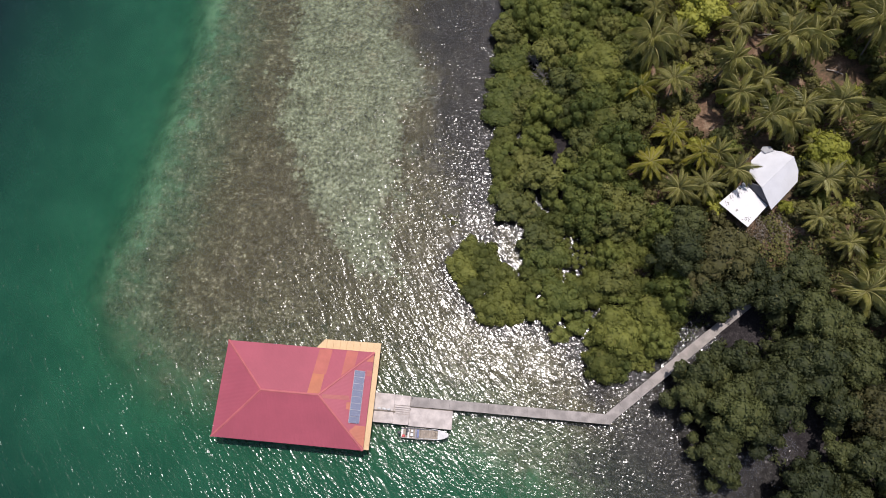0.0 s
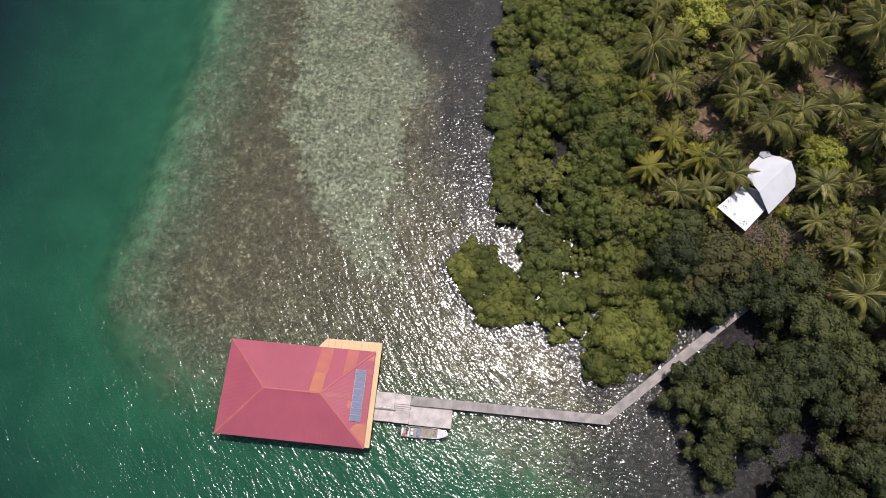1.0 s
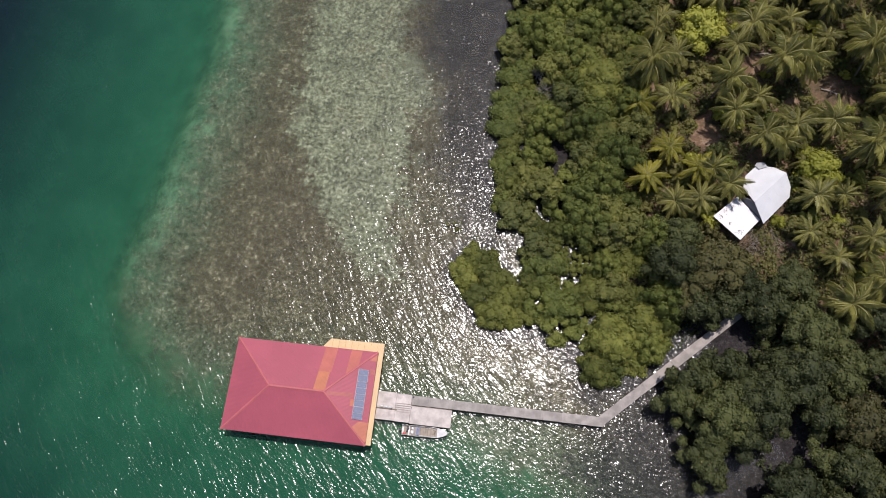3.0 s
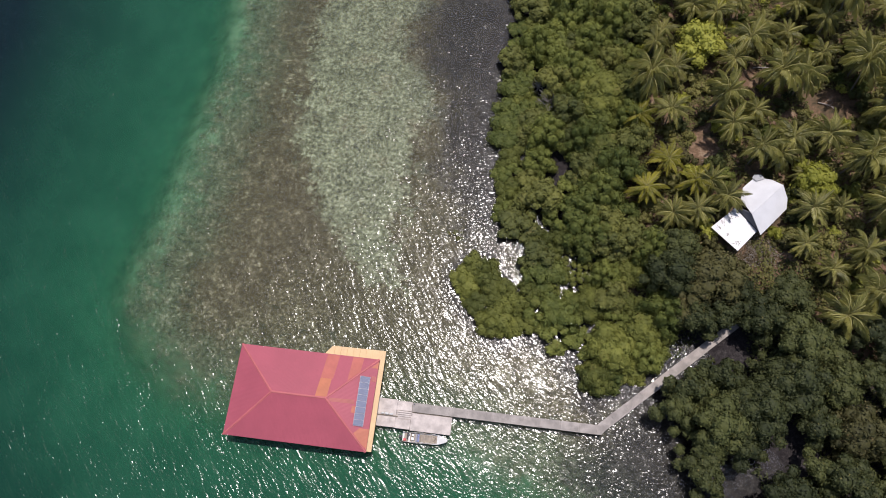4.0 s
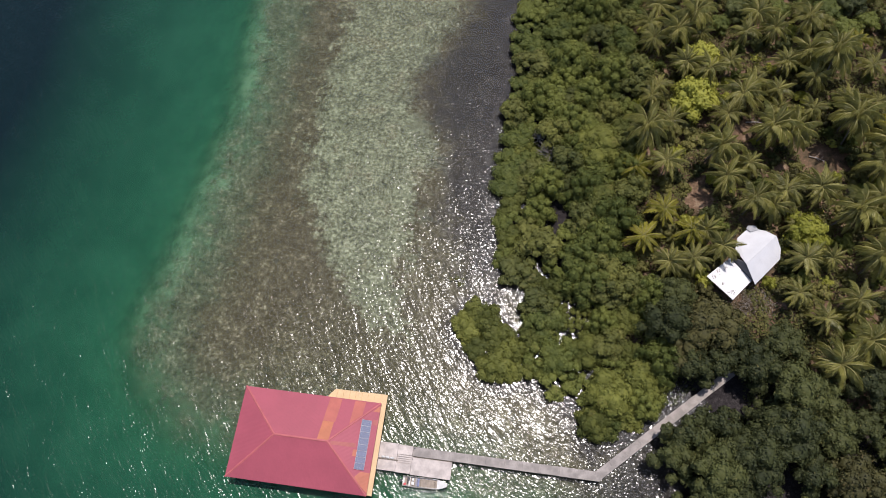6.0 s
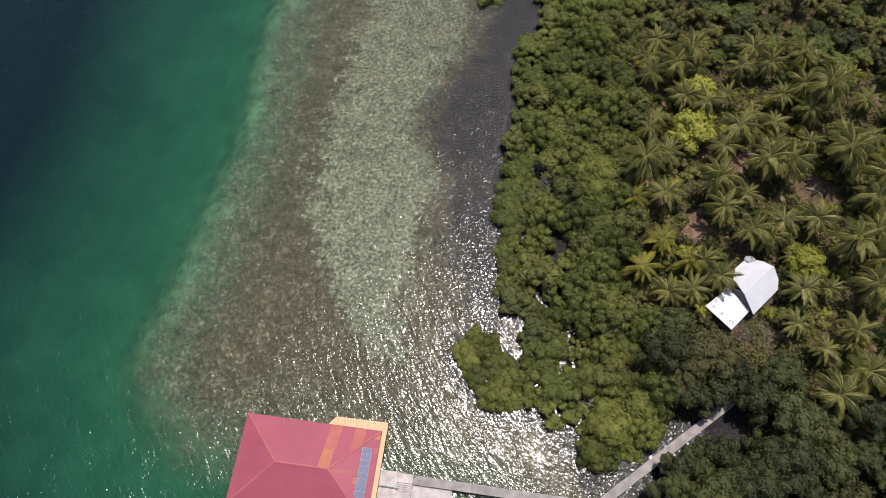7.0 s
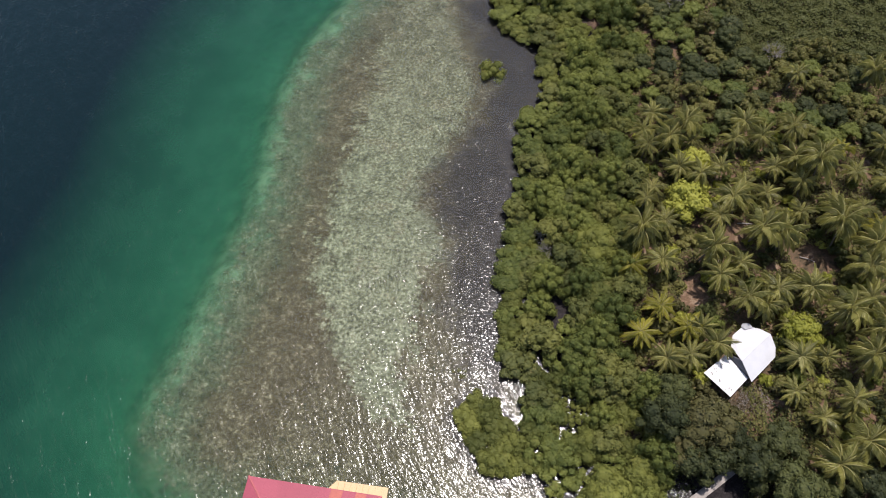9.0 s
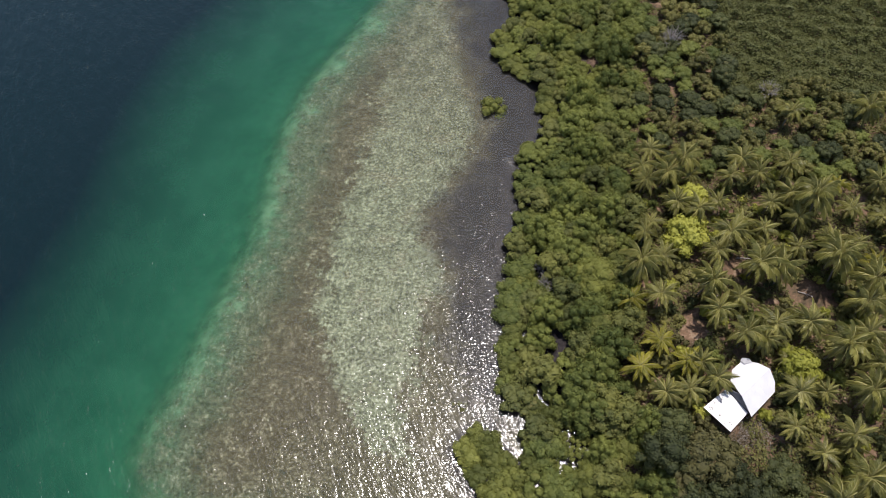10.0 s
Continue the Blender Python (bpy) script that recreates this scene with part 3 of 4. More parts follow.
def build_boat():
    b = thing("motor_boat", "open white motor boat with blue tarp moored at the dock", "boat", pose(2.75, -11.25, 0.0, 0, 0, 1.5))
    prof = [(0.0, 0.72, 0.62), (1.2, 0.80, 0.62), (3.0, 0.84, 0.64), (4.8, 0.80, 0.68), (5.9, 0.70, 0.74), (6.6, 0.50, 0.80), (7.1, 0.24, 0.85), (7.3, 0.05, 0.87)]
    bm = fresh()
    rings = []
    for x, w, h in prof:
        rings.append([bm.verts.new(p) for p in ((x, -w, h), (x, -w * 0.86, 0.12), (x, 0, -0.12), (x, w * 0.86, 0.12), (x, w, h), (x, w - 0.07 if w > 0.1 else w * 0.5, h), (x, w * 0.75, 0.22), (x, -w * 0.75, 0.22), (x, -w + 0.07 if w > 0.1 else -w * 0.5, h))])
    for r, s in zip(rings, rings[1:]):
        for i in range(9):
            j = (i + 1) % 9
            bm.faces.new((r[i], s[i], s[j], r[j]))
    bm.faces.new(rings[0][::-1])
    bm.faces.new(rings[-1])
    bmesh.ops.recalc_face_normals(bm, faces=bm.faces)
    hull = part("hull", bm, HULL, b, "white hull")
    part("gunwale", rod(rod(fresh(), (0, -0.72, 0.66), (4.8, -0.80, 0.72), 0.035, sides=6), (0, 0.72, 0.66), (4.8, 0.80, 0.72), 0.035, sides=6), TIMBER, hull)
    part("floor_board", box(fresh(), (0.3, -0.58, 0.222), (5.6, 0.58, 0.26)), BOAT_IN, b, "brown timber floor")
    part("foredeck", slab(fresh(), [(5.6, -0.68, 0.76), (6.6, -0.46, 0.83), (7.1, -0.2, 0.87), (7.25, 0, 0.88), (7.1, 0.2, 0.87), (6.6, 0.46, 0.83), (5.6, 0.68, 0.76)], 0.04), HULL, b)
    for x in (1.0, 2.1, 3.4, 4.6):
        part("bench", box(fresh(), (x, -0.74, 0.42), (x + 0.26, 0.74, 0.47), 0.01), GREY_TARP if x == 2.1 else HULL if x == 1.0 else BOAT_IN, b)
    part("tarp", box(fresh(), (2.4, -0.62, 0.48), (2.75, 0.60, 0.58), 0.05), BLUE, b, "folded blue tarp")
    part("cool_box", box(fresh(), (1.45, -0.45, 0.27), (1.9, 0.05, 0.68), 0.04), HULL, b, "white cool box")
    part("cool_box", box(fresh(), (1.5, 0.18, 0.27), (1.85, 0.56, 0.55), 0.04), HULL, b, "small white cool box")
    part("fuel_can", box(fresh(), (0.2, -0.6, 0.27), (0.6, -0.25, 0.66), 0.04), SCARLET, b, "red fuel can")
    part("gear_bag", box(fresh(), (0.75, 0.1, 0.27), (1.15, 0.62, 0.58), 0.09), DARK, b, "dark bag of gear")
    part("gear_bag", box(fresh(), (0.7, -0.3, 0.27), (0.98, 0.02, 0.52), 0.08), DARK, b, "dark bag of gear")
    part("bow_rope", rod(rod(fresh(), (5.0, -0.3, 0.28), (5.4, 0.2, 0.30), 0.035, sides=6), (5.4, 0.2, 0.30), (4.95, 0.35, 0.29), 0.035, sides=6), TIMBER, b, "brown coil of mooring rope")
    for x in (1.6, 2.9, 4.1, 5.2):
        part("rib", box(fresh(), (x, -0.70, 0.262), (x + 0.06, 0.70, 0.31)), TIMBER, b)
    motor = part("outboard_motor", box(fresh(), (-0.5, -0.2, 0.55), (-0.02, 0.2, 1.05), 0.08), DARK, b, "dark outboard motor")
    part("motor_leg", box(fresh(), (-0.36, -0.06, -0.5), (-0.18, 0.06, 0.55)), DARK, motor)
    return b


build_boat()

# ---------------------------------------------------------------- the white-roofed house among the palms


def build_forest_house():
    h = thing("forest_house", "small house with white sheet roofs among the palms", "house", pose(57.6, 32.9, 0, 0, 0, 45))
    # local x runs along the main ridge to the north-east, y to the north-west
    g = ground_at(57, 32)
    ev, top, lz = 3.8, 5.2, 3.3
    part("wall", box(fresh(), (-2.6, -3.2, g - 0.3), (3.9, -3.05, ev)), GREY_WALL, h)
    part("wall", box(fresh(), (0.2, 3.05, g - 0.3), (3.9, 3.2, ev)), GREY_WALL, h)
    part("wall", box(fresh(), (3.75, -3.05, g - 0.3), (3.9, 3.05, ev)), GREY_WALL, h)
    bm = fresh()
    front = [(-2.62, -3.0, g - 0.3), (-2.42, 2.1, g - 0.3), (-2.42, 2.1, lz + 0.35), (-2.05, -0.45, top - 0.14), (-2.62, -3.0, lz + 0.62)]
    fv = [[bm.verts.new((x + o, y, z)) for x, y, z in front] for o in (0.0, 0.12)]
    bm.faces.new(fv[0])
    bm.faces.new(fv[1][::-1])
    for k in range(5):
        bm.faces.new((fv[0][k], fv[1][k], fv[1][(k + 1) % 5], fv[0][(k + 1) % 5]))
    bmesh.ops.recalc_face_normals(bm, faces=bm.faces)
    part("gable_wall", bm, GREY_WALL, h, "dark grey boarded gable")
    roof = part("roof", slab(fresh(), [(-2.26, -0.47, top), (-3.11, -3.96, ev), (0.3, -3.7, ev), (3.7, -3.4, ev), (4.91, -2.18, ev + 0.55), (5.63, -0.1, top)], 0.05), WHITE, h, "white sheet roof")
    part("roof_slope", slab(fresh(), [(-2.26, -0.466, top), (5.63, -0.096, top), (5.41, 1.8, ev + 0.6), (3.99, 4.0, ev), (0.99, 3.92, ev), (-0.99, 2.65, ev + 0.2)], 0.05), WHITE, roof)
    part("ridge_cap", rod(fresh(), (-2.26, -0.47, top + 0.01), (5.63, -0.1, top + 0.01), 0.06, sides=6), WHITE, roof)
    for x in (-1.2, 0.4, 2.0, 3.4):
        part("sheet_lap", rod(fresh(), (x, -0.6, top - 0.05), (x - 0.1, -3.5, ev + 0.08), 0.006, sides=4), WHITE, roof)
    part("roof_flap", slab(fresh(), [(3.3, 3.3, ev + 0.42), (4.6, 2.7, ev + 0.62), (4.9, 3.6, ev + 0.36), (4.1, 4.4, ev + 0.16), (3.4, 4.2, ev + 0.14)][::-1], 0.04), FLAP, roof, "loose grey sheet at the eave")
    low = part("lean_to_roof", slab(fresh(), [(-2.55, 2.14, lz + 0.05), (-8.1, 2.19, lz - 0.1), (-7.68, -3.56, lz - 0.2), (-2.7, -3.1, lz - 0.05)], 0.05), WHITE, h, "flat white lean-to roof with leaf litter")
    for y in (-2.2, -0.9, 0.5, 1.6):
        part("sheet_lap", rod(fresh(), (-7.7, y, lz - 0.13 + 0.019 * y), (-2.8, y, lz + 0.01 + 0.019 * y), 0.014, sides=4), WHITE, low)
    for x, y in ((-7.5, 1.9), (-7.3, -3.1), (-5.2, 1.9), (-5.2, -3.2)):
        part("post", box(fresh(), (x - 0.06, y - 0.06, g - 0.3), (x + 0.06, y + 0.06, lz - 0.28)), TIMBER, h)
    for x, y, r in ((-7.2, 1.2, 0.20), (-6.9, -0.4, 0.16), (-7.1, -2.1, 0.24), (-6.6, -2.7, 0.2), (-4.6, 1.3, 0.35), (-3.6, 1.7, 0.45), (-5.9, 1.6, 0.25)):
        bm = fresh()
        for _ in range(9):
            px, py = min(max(x + random.gauss(0, r), -7.5), -3.2), min(max(y + random.gauss(0, r), -3.2), 2.0)
            pz = lz - 0.10 + 0.027 * py + 0.03 * (px + 7.7)
            box(bm, (px - 0.06, py - 0.04, pz - 0.03), (px + 0.06, py + 0.04, pz + 0.03))
        part("leaf_litter", bm, DEADLEAF, low, "brown fallen leaves")
    return h


build_forest_house()

# ---------------------------------------------------------------- trees


def mesh_of(name, verts, faces, mat):
    me = bpy.data.meshes.new(name)
    me.from_pydata([tuple(v) for v in verts], [], [tuple(f) for f in faces])
    me.materials.append(mat)
    return me


def sprigs(rng, pts, nrm, size, spread=0.55, long=1.7):
    """Folded diamond-shaped sprigs, one at each point, lying roughly across its normal."""
    n = len(pts)
    nn = nrm + rng.normal(0, spread, (n, 3))
    nn /= np.linalg.norm(nn, axis=1, keepdims=True) + 1e-9
    t = np.cross(nn, rng.normal(0, 1, (n, 3)))
    t /= np.linalg.norm(t, axis=1, keepdims=True) + 1e-9
    b = np.cross(nn, t)
    s = size * rng.uniform(0.6, 1.35, (n, 1))
    tip, tail = pts + t * s * long * 0.5 - nn * s * 0.18, pts - t * s * long * 0.5 - nn * s * 0.12
    l, r = pts + b * s * 0.5, pts - b * s * 0.5
    verts = np.stack([tip, l, tail, r], 1).reshape(-1, 3)
    k = np.arange(n)[:, None] * 4
    return verts, np.concatenate([k + [0, 1, 3], k + [1, 2, 3]], 0)


def lump(rng, c, r, rings=5, seg=9):
    """A low, uneven ball inside a clump, so that light doesn't fall through it."""
    v, f = [], []
    for i in range(rings + 1):
        a = math.pi * i / rings
        for j in range(seg):
            b = 2 * math.pi * (j + 0.5 * (i % 2)) / seg
            q = r * rng.uniform(0.86, 1.06)
            v.append((c[0] + q * math.sin(a) * math.cos(b), c[1] + q * math.sin(a) * math.sin(b), c[2] + 0.82 * q * math.cos(a)))
    for i in range(rings):
        for j in range(seg):
            k = (j + 1) % seg
            f.append((i * seg + j, (i + 1) * seg + j, (i + 1) * seg + k, i * seg + k))
    return v, f


def crown_mesh(name, mat, seed, R, H, count, size=0.34, lobes=14, flat=0.55, clump=(0.24, 0.38), open_=0.0):
    """A crown of R metres across its radius with its top at H: clumps on a dome, each covered in sprigs. open_ leaves clumps out."""
    rng = np.random.default_rng(seed)
    cs, rs = [], []
    for i in range(lobes):
        a = i * 2.399963 + rng.uniform(-0.45, 0.45)
        k = math.sqrt((i + 0.5) / lobes)
        rad = R * 0.80 * k * rng.uniform(0.82, 1.14)
        r = R * rng.uniform(*clump) * (1.1 - 0.2 * k)
        if rng.uniform() < open_:
            continue
        cs.append((rad * math.cos(a), rad * math.sin(a), H - r - flat * R * (1.15 * k ** 2.2) - rng.uniform(0, 0.36) * R))
        rs.append(r)
    cs, rs = np.array(cs), np.array(rs)
    V, F, base = [], [], 0
    share = rs ** 2 / (rs ** 2).sum()
    for c, r, s in zip(cs, rs, share):
        n = int(count * s)
        d = rng.normal(0, 1, (n * 2, 3))
        d /= np.linalg.norm(d, axis=1, keepdims=True)
        d = d[d[:, 2] > -0.45][:n]
        wob = 1 + 0.22 * np.sin(d[:, 0] * 5 + seed) * np.cos(d[:, 1] * 6 + c[0]) + rng.normal(0, 0.08, len(d))
        p = c + d * (r * wob)[:, None] * [1, 1, 0.85]
        gap = np.min(np.linalg.norm(p[:, None] - cs[None], axis=2) / rs[None], axis=1)
        ok = gap > 0.85
        v, f = sprigs(rng, p[ok], d[ok], size, 0.38)
        V.append(v), F.append(f + base)
        base += len(v)
    me = bpy.data.meshes.new(name)
    verts = np.concatenate(V).tolist()
    faces = np.concatenate(F).tolist()
    leaves = len(faces)
    for c, r in zip(cs, rs):
        v, f = lump(rng, c, r * 0.86)
        faces += [tuple(base + i for i in q) for q in f]
        verts += v
        base += len(v)
    me.from_pydata(verts, [], faces)
    me.materials.append(mat)
    me.polygons.foreach_set("use_smooth", np.arange(len(faces)) >= leaves)
    return me, cs


def trunk_mesh(name, mat, cs, H, r=0.16, roots=False):
    """A bent tapered trunk with limbs out to the clumps."""
    bm = fresh()
    mid = Vector((0.12, -0.08, H * 0.42))
    rod(bm, (0, 0, -0.6), mid, r * 1.3, r, 7)
    for c in cs[::3]:
        c = Vector(c)
        j = mid.lerp(c, 0.5) + Vector((0, 0, -0.15 * H))
        rod(bm, mid, j, r * 0.6, r * 0.4, 4)
        rod(bm, j, c, r * 0.4, r * 0.12, 4)
    if roots:
        for k in range(6):
            a = k * 1.05
            rod(bm, (0, 0, H * 0.24), (0.9 * math.cos(a), 0.9 * math.sin(a), -0.8), 0.05, 0.04, 4)
    me = bpy.data.meshes.new(name)
    bm.to_mesh(me)
    bm.free()
    me.materials.append(mat)
    return me


def broad_tree(name, label, mat, seed, R, H, count, size=0.34, lobes=14, roots=False, group="", flat=0.55, clump=(0.24, 0.38), open_=0.0):
    t = thing(name, label, "tree", group=group)
    crown, cs = crown_mesh("crown", mat, seed, R, H, count, size, lobes, flat, clump, open_)
    new("crown", crown).parent = t
    new("trunk", trunk_mesh("trunk", BARK, cs, H, 0.05 * R, roots)).parent = t
    return t


def palm_tree(seed, mat, H, label, L=4.3, fronds=17):
    """A coconut palm: leaning ringed trunk, arching feathered fronds."""
    rng = np.random.default_rng(seed)
    t = thing("palm_tree", label, "palm tree", group="coconut palms")
    bm = fresh()
    lean = rng.uniform(-0.5, 0.5, 2)
    pts = [Vector((lean[0] * (k / 6) ** 2 - lean[0], lean[1] * (k / 6) ** 2 - lean[1], -0.4 + (H + 0.4) * k / 6)) for k in range(7)]
    for k in range(6):
        rod(bm, pts[k], pts[k + 1], 0.17 - 0.012 * k, 0.17 - 0.012 * (k + 1), 8)
    me = bpy.data.meshes.new("trunk")
    bm.to_mesh(me)
    bm.free()
    me.materials.append(PALM_BARK)
    new("trunk", me).parent = t
    made = []
    for variant in range(3):
        V, F = [], []
        n = 30
        length = L * (1, 0.92, 1.05)[variant]
        droop = (0.30, 0.48, 0.38)[variant]
        along = np.linspace(0, 1, n)
        spine = np.stack([along * length * (1 - 0.12 * along), np.zeros(n), 0.28 * length * np.sin(along * 1.9) - droop * length * along ** 2.4], 1)
        for i in range(0, n - 1, 3):
            w = 0.07 * (1 - along[i]) + 0.02
            b = len(V)
            V += [tuple(spine[i] + [0, -w, 0]), tuple(spine[i] + [0, w, 0]), tuple(spine[min(i + 3, n - 1)] + [0, w * 0.9, 0.0]), tuple(spine[min(i + 3, n - 1)] + [0, -w * 0.9, 0.0])]
            F.append((b, b + 1, b + 2, b + 3))
        for i in range(3, n):
            ll = 0.74 * math.sin(math.pi * (0.12 + 0.80 * along[i])) + 0.12
            for sgn in (-1, 1):
                ang = 0.95 - 0.50 * along[i] + rng.uniform(-0.12, 0.12)
                d = np.array([math.cos(ang), sgn * math.sin(ang), -0.75 - rng.uniform(0, 0.5)])
                p0 = spine[i]
                w = 0.066
                b = len(V)
                p1 = p0 + d * ll * 0.55 + [0, 0, 0.07]
                p2 = p0 + d * ll
                V += [tuple(p0), tuple(p1 + [w * 2.4, 0, 0]), tuple(p2), tuple(p1 - [w * 1.6, 0, 0])]
                F += [(b, b + 1, b + 2, b + 3)]
        me = mesh_of("frond", V, F, mat)
        me.materials.append(RACHIS)
        for i in range(len(range(0, n - 1, 3))):
            me.polygons[i].material_index = 1
        made.append(me)
    for k in range(fronds):
        a = k * 137.508 + rng.uniform(-16, 16)
        up = 58 - 84 * (k / fronds) + rng.uniform(-6, 6)
        o = new("frond", made[k % 3])
        o.matrix_basis = pose(0, 0, H - 0.05, 0, -up + 12, a) @ Matrix.Scale(rng.uniform(0.75, 1.15), 4)
        o.parent = t
    return t


def scatter(rng, lo, hi, gap, inside, taken=None, tries=9000):
    """Places no nearer to each other than gap, where inside(x, y) holds."""
    out = [] if taken is None else list(taken)
    start = len(out)
    arr = np.zeros((6000, 2))
    n = 0
    for p in out:
        arr[n] = p[:2]
        n += 1
    cand = rng.uniform(lo, hi, (tries, 2))
    keep = inside(cand[:, 0], cand[:, 1])
    for p in cand[keep]:
        if n == 0 or np.min(np.hypot(arr[:n, 0] - p[0], arr[:n, 1] - p[1])) > gap:
            arr[n] = p
            n += 1
            out.append((float(p[0]), float(p[1])))
    return out[start:]


PATH_LINE = [(33.5, -6.6), (44.0, 3.0), (55.0, 12.9)]


def off_path(x, y, wide):
    (ax, ay), (bx, by) = PATH_LINE[0], PATH_LINE[2]
    dx, dy = bx - ax, by - ay
    k = np.clip(((x - ax) * dx + (y - ay) * dy) / (dx * dx + dy * dy), 0, 1)
    return np.hypot(x - ax - k * dx, y - ay - k * dy) > wide


def path_gap(x, y):
    """Distance from the footbridge's line to a place beside it."""
    (ax, ay), (bx, by) = PATH_LINE[0], PATH_LINE[2]
    dx, dy = bx - ax, by - ay
    k = min(1.0, max(0.0, ((x - ax) * dx + (y - ay) * dy) / (dx * dx + dy * dy)))
    return math.hypot(x - ax - k * dx, y - ay - k * dy)


def house_clear(x, y, r=7.0):
    return (np.hypot(x - 57.8, y - 33.2) > r - 1) & (np.hypot(x - 53.4, y - 28.6) > r - 2)


def bare_soil(x, y):
    """Open brown ground among the palms."""
    return (np.hypot((x - 49.5) / 2.6, (y - 44.8) / 4.4) < 1) | (np.hypot((x - 57) / 4.5, (y - 60.5) / 2.6) < 1) | (np.hypot((x - 72.5) / 4.2, (y - 55.5) / 3.2) < 1) | (np.hypot(x - 57, y - 25) < 1.6)


def palm_grove(x, y):
    return (np.hypot(x - 58.5, y - 26.5) > 4.5) & (np.hypot(x - 48, y - 64.4) > 5.0) & (np.hypot(x - 49.2, y - 74) > 3.4) & (x > 36.5 + 2.0 * np.sin(y * 0.3)) & (y > 26 - 0.55 * np.maximum(0, x - 62)) & (y < 84 + 4 * np.sin(x * 0.2)) & house_clear(x, y, 7.5)


def south_wood(x, y):
    return (y < 26 - 0.55 * np.maximum(0, x - 62)) & (x > 43)


rng = np.random.default_rng(7)
PALMS = [(42.2, 48.2), (56.5, 51.0), (65.6, 57.0), (42.8, 57.9), (53.2, 60.9), (68.5, 47.6), (57.0, 42.1), (42.1, 39.6), (38.5, 34.3), (43.8, 29.8), (46.8, 35.8), (73.2, 41.7),
         (76.2, 62.2), (70.8, 34.6), (65.8, 33.4), (61.4, 42.4), (53.0, 47.4), (37.6, 47.6), (69.8, 63.2), (62.6, 64.0), (68.3, 22.3), (73.2, 18.8), (39.8, 62.8), (38.2, 80.5)]
PALMS_NORTH = [(43.3, 79.1), (50.2, 80.2), (57.0, 80.3), (63.5, 82.1), (59.8, 69.0), (70.2, 77.8), (73.2, 72.9), (41.2, 66.0), (88.1, 83.6), (77.4, 33.6), (72.6, 26.0), (75.5, 66.8), (81.7, 67.4), (71.7, 99.5), (89.4, 101.6),
               (62.4, 67.4), (71.0, 70.6), (39.6, 77.0), (80.2, 45.6), (63.6, 44.6), (55.5, 73.0), (46.5, 81.0), (60.5, 85.5), (76.0, 59.2), (80.5, 57.0), (74.8, 24.7), (69.3, 15.6)]
GOLDEN = {(42.1, 39.6), (46.8, 35.8), (38.5, 34.3), (37.6, 47.6)}
palm_spots = PALMS + PALMS_NORTH + [(51.4, 34.2), (47.6, 30.5), (49.6, 37.4)]
palm_spots += scatter(rng, (36, 15), (108, 90), 5.3, lambda x, y: palm_grove(x, y) & ~bare_soil(x, y), palm_spots + [(51.8, 34.8)], 1100)

palm_kinds = [palm_tree(11, PALMLEAF, 6.2, "green coconut palm with arching feathered fronds", 4.6, 27), palm_tree(12, PALMLEAF, 5.2, "green coconut palm with arching feathered fronds", 4.1, 23),
              palm_tree(13, PALMLEAF, 7.2, "green coconut palm with arching feathered fronds", 5.0, 29), palm_tree(14, GOLDPALM, 5.6, "golden yellow coconut palm in full sun", 4.4, 25)]
used = [False] * 4


def stand(kinds, used, k, x, y, s, turn, sink=0.0, tilt=0.0):
    """Puts a tree of kind k at a place: the first is the original, the rest are copies."""
    m = pose(x, y, ground_at(x, y) - sink, math.sin(turn * 7) * tilt, math.cos(turn * 5) * tilt, turn) @ Matrix.Diagonal((s[0], s[0], s[1], 1))
    if used[k]:
        return copy_thing(kinds[k], m)
    used[k] = True
    kinds[k].matrix_basis = m
    return kinds[k]


for x, y in palm_spots:
    gold = (x, y) in GOLDEN or rng.uniform() < 0.03
    k = 3 if gold else int(rng.integers(0, 3))
    s = 0.8 if (x, y) == (51.4, 34.2) else rng.uniform(0.76, 1.08)
    stand(palm_kinds, used, k, x, y, (s, s * rng.uniform(0.85, 1.2)), rng.uniform(0, 360), 0.1, 9.0)

# mangroves along the water
mangroves = [broad_tree("mangrove_tree", lab, m, 21 + i, R, H, n, 0.205, lobes, True, "mangroves along the shore", fl, cl, op)
             for i, (lab, m, R, H, n, lobes, fl, cl, op) in enumerate([
                 ("bright green mangrove with a clumped rounded crown", MANGROVE, 3.6, 5.0, 5200, 19, 0.55, (0.15, 0.36), 0.06), ("bright green mangrove with a clumped rounded crown", MANGROVE, 3.0, 4.4, 4000, 15, 0.55, (0.16, 0.38), 0.06),
                 ("broad bright green mangrove with a clumped crown", MANGROVE, 4.4, 5.8, 7000, 26, 0.55, (0.13, 0.32), 0.06), ("small olive green mangrove at the water's edge", OLIVE, 2.6, 3.7, 3000, 12, 0.5, (0.24, 0.38), 0.0),
                 ("dull green mangrove with a clumped rounded crown", WILDLEAF, 3.4, 5.2, 4600, 17, 0.6, (0.15, 0.36), 0.08), ("olive green mangrove with a clumped rounded crown", OLIVE, 3.3, 4.6, 4600, 16, 0.5, (0.24, 0.38), 0.0),
                 ("large smooth yellow-green mangrove with a domed crown", OLIVE, 4.4, 6.0, 8200, 22, 0.42, (0.30, 0.42), 0.0), ("thin mangrove with an open crown over bright water", OLIVE, 3.0, 4.2, 1500, 18, 0.4, (0.13, 0.22), 0.42)])]
used_m = [False] * 8
DOMES = [(35.0, 6.6, 1.0), (30.8, 13.3, 0.75), (33.0, 1.6, 0.7), (30.6, 52.8, 1.1), (32.0, 40.9, 1.05), (40.5, 10.2, 0.9)]


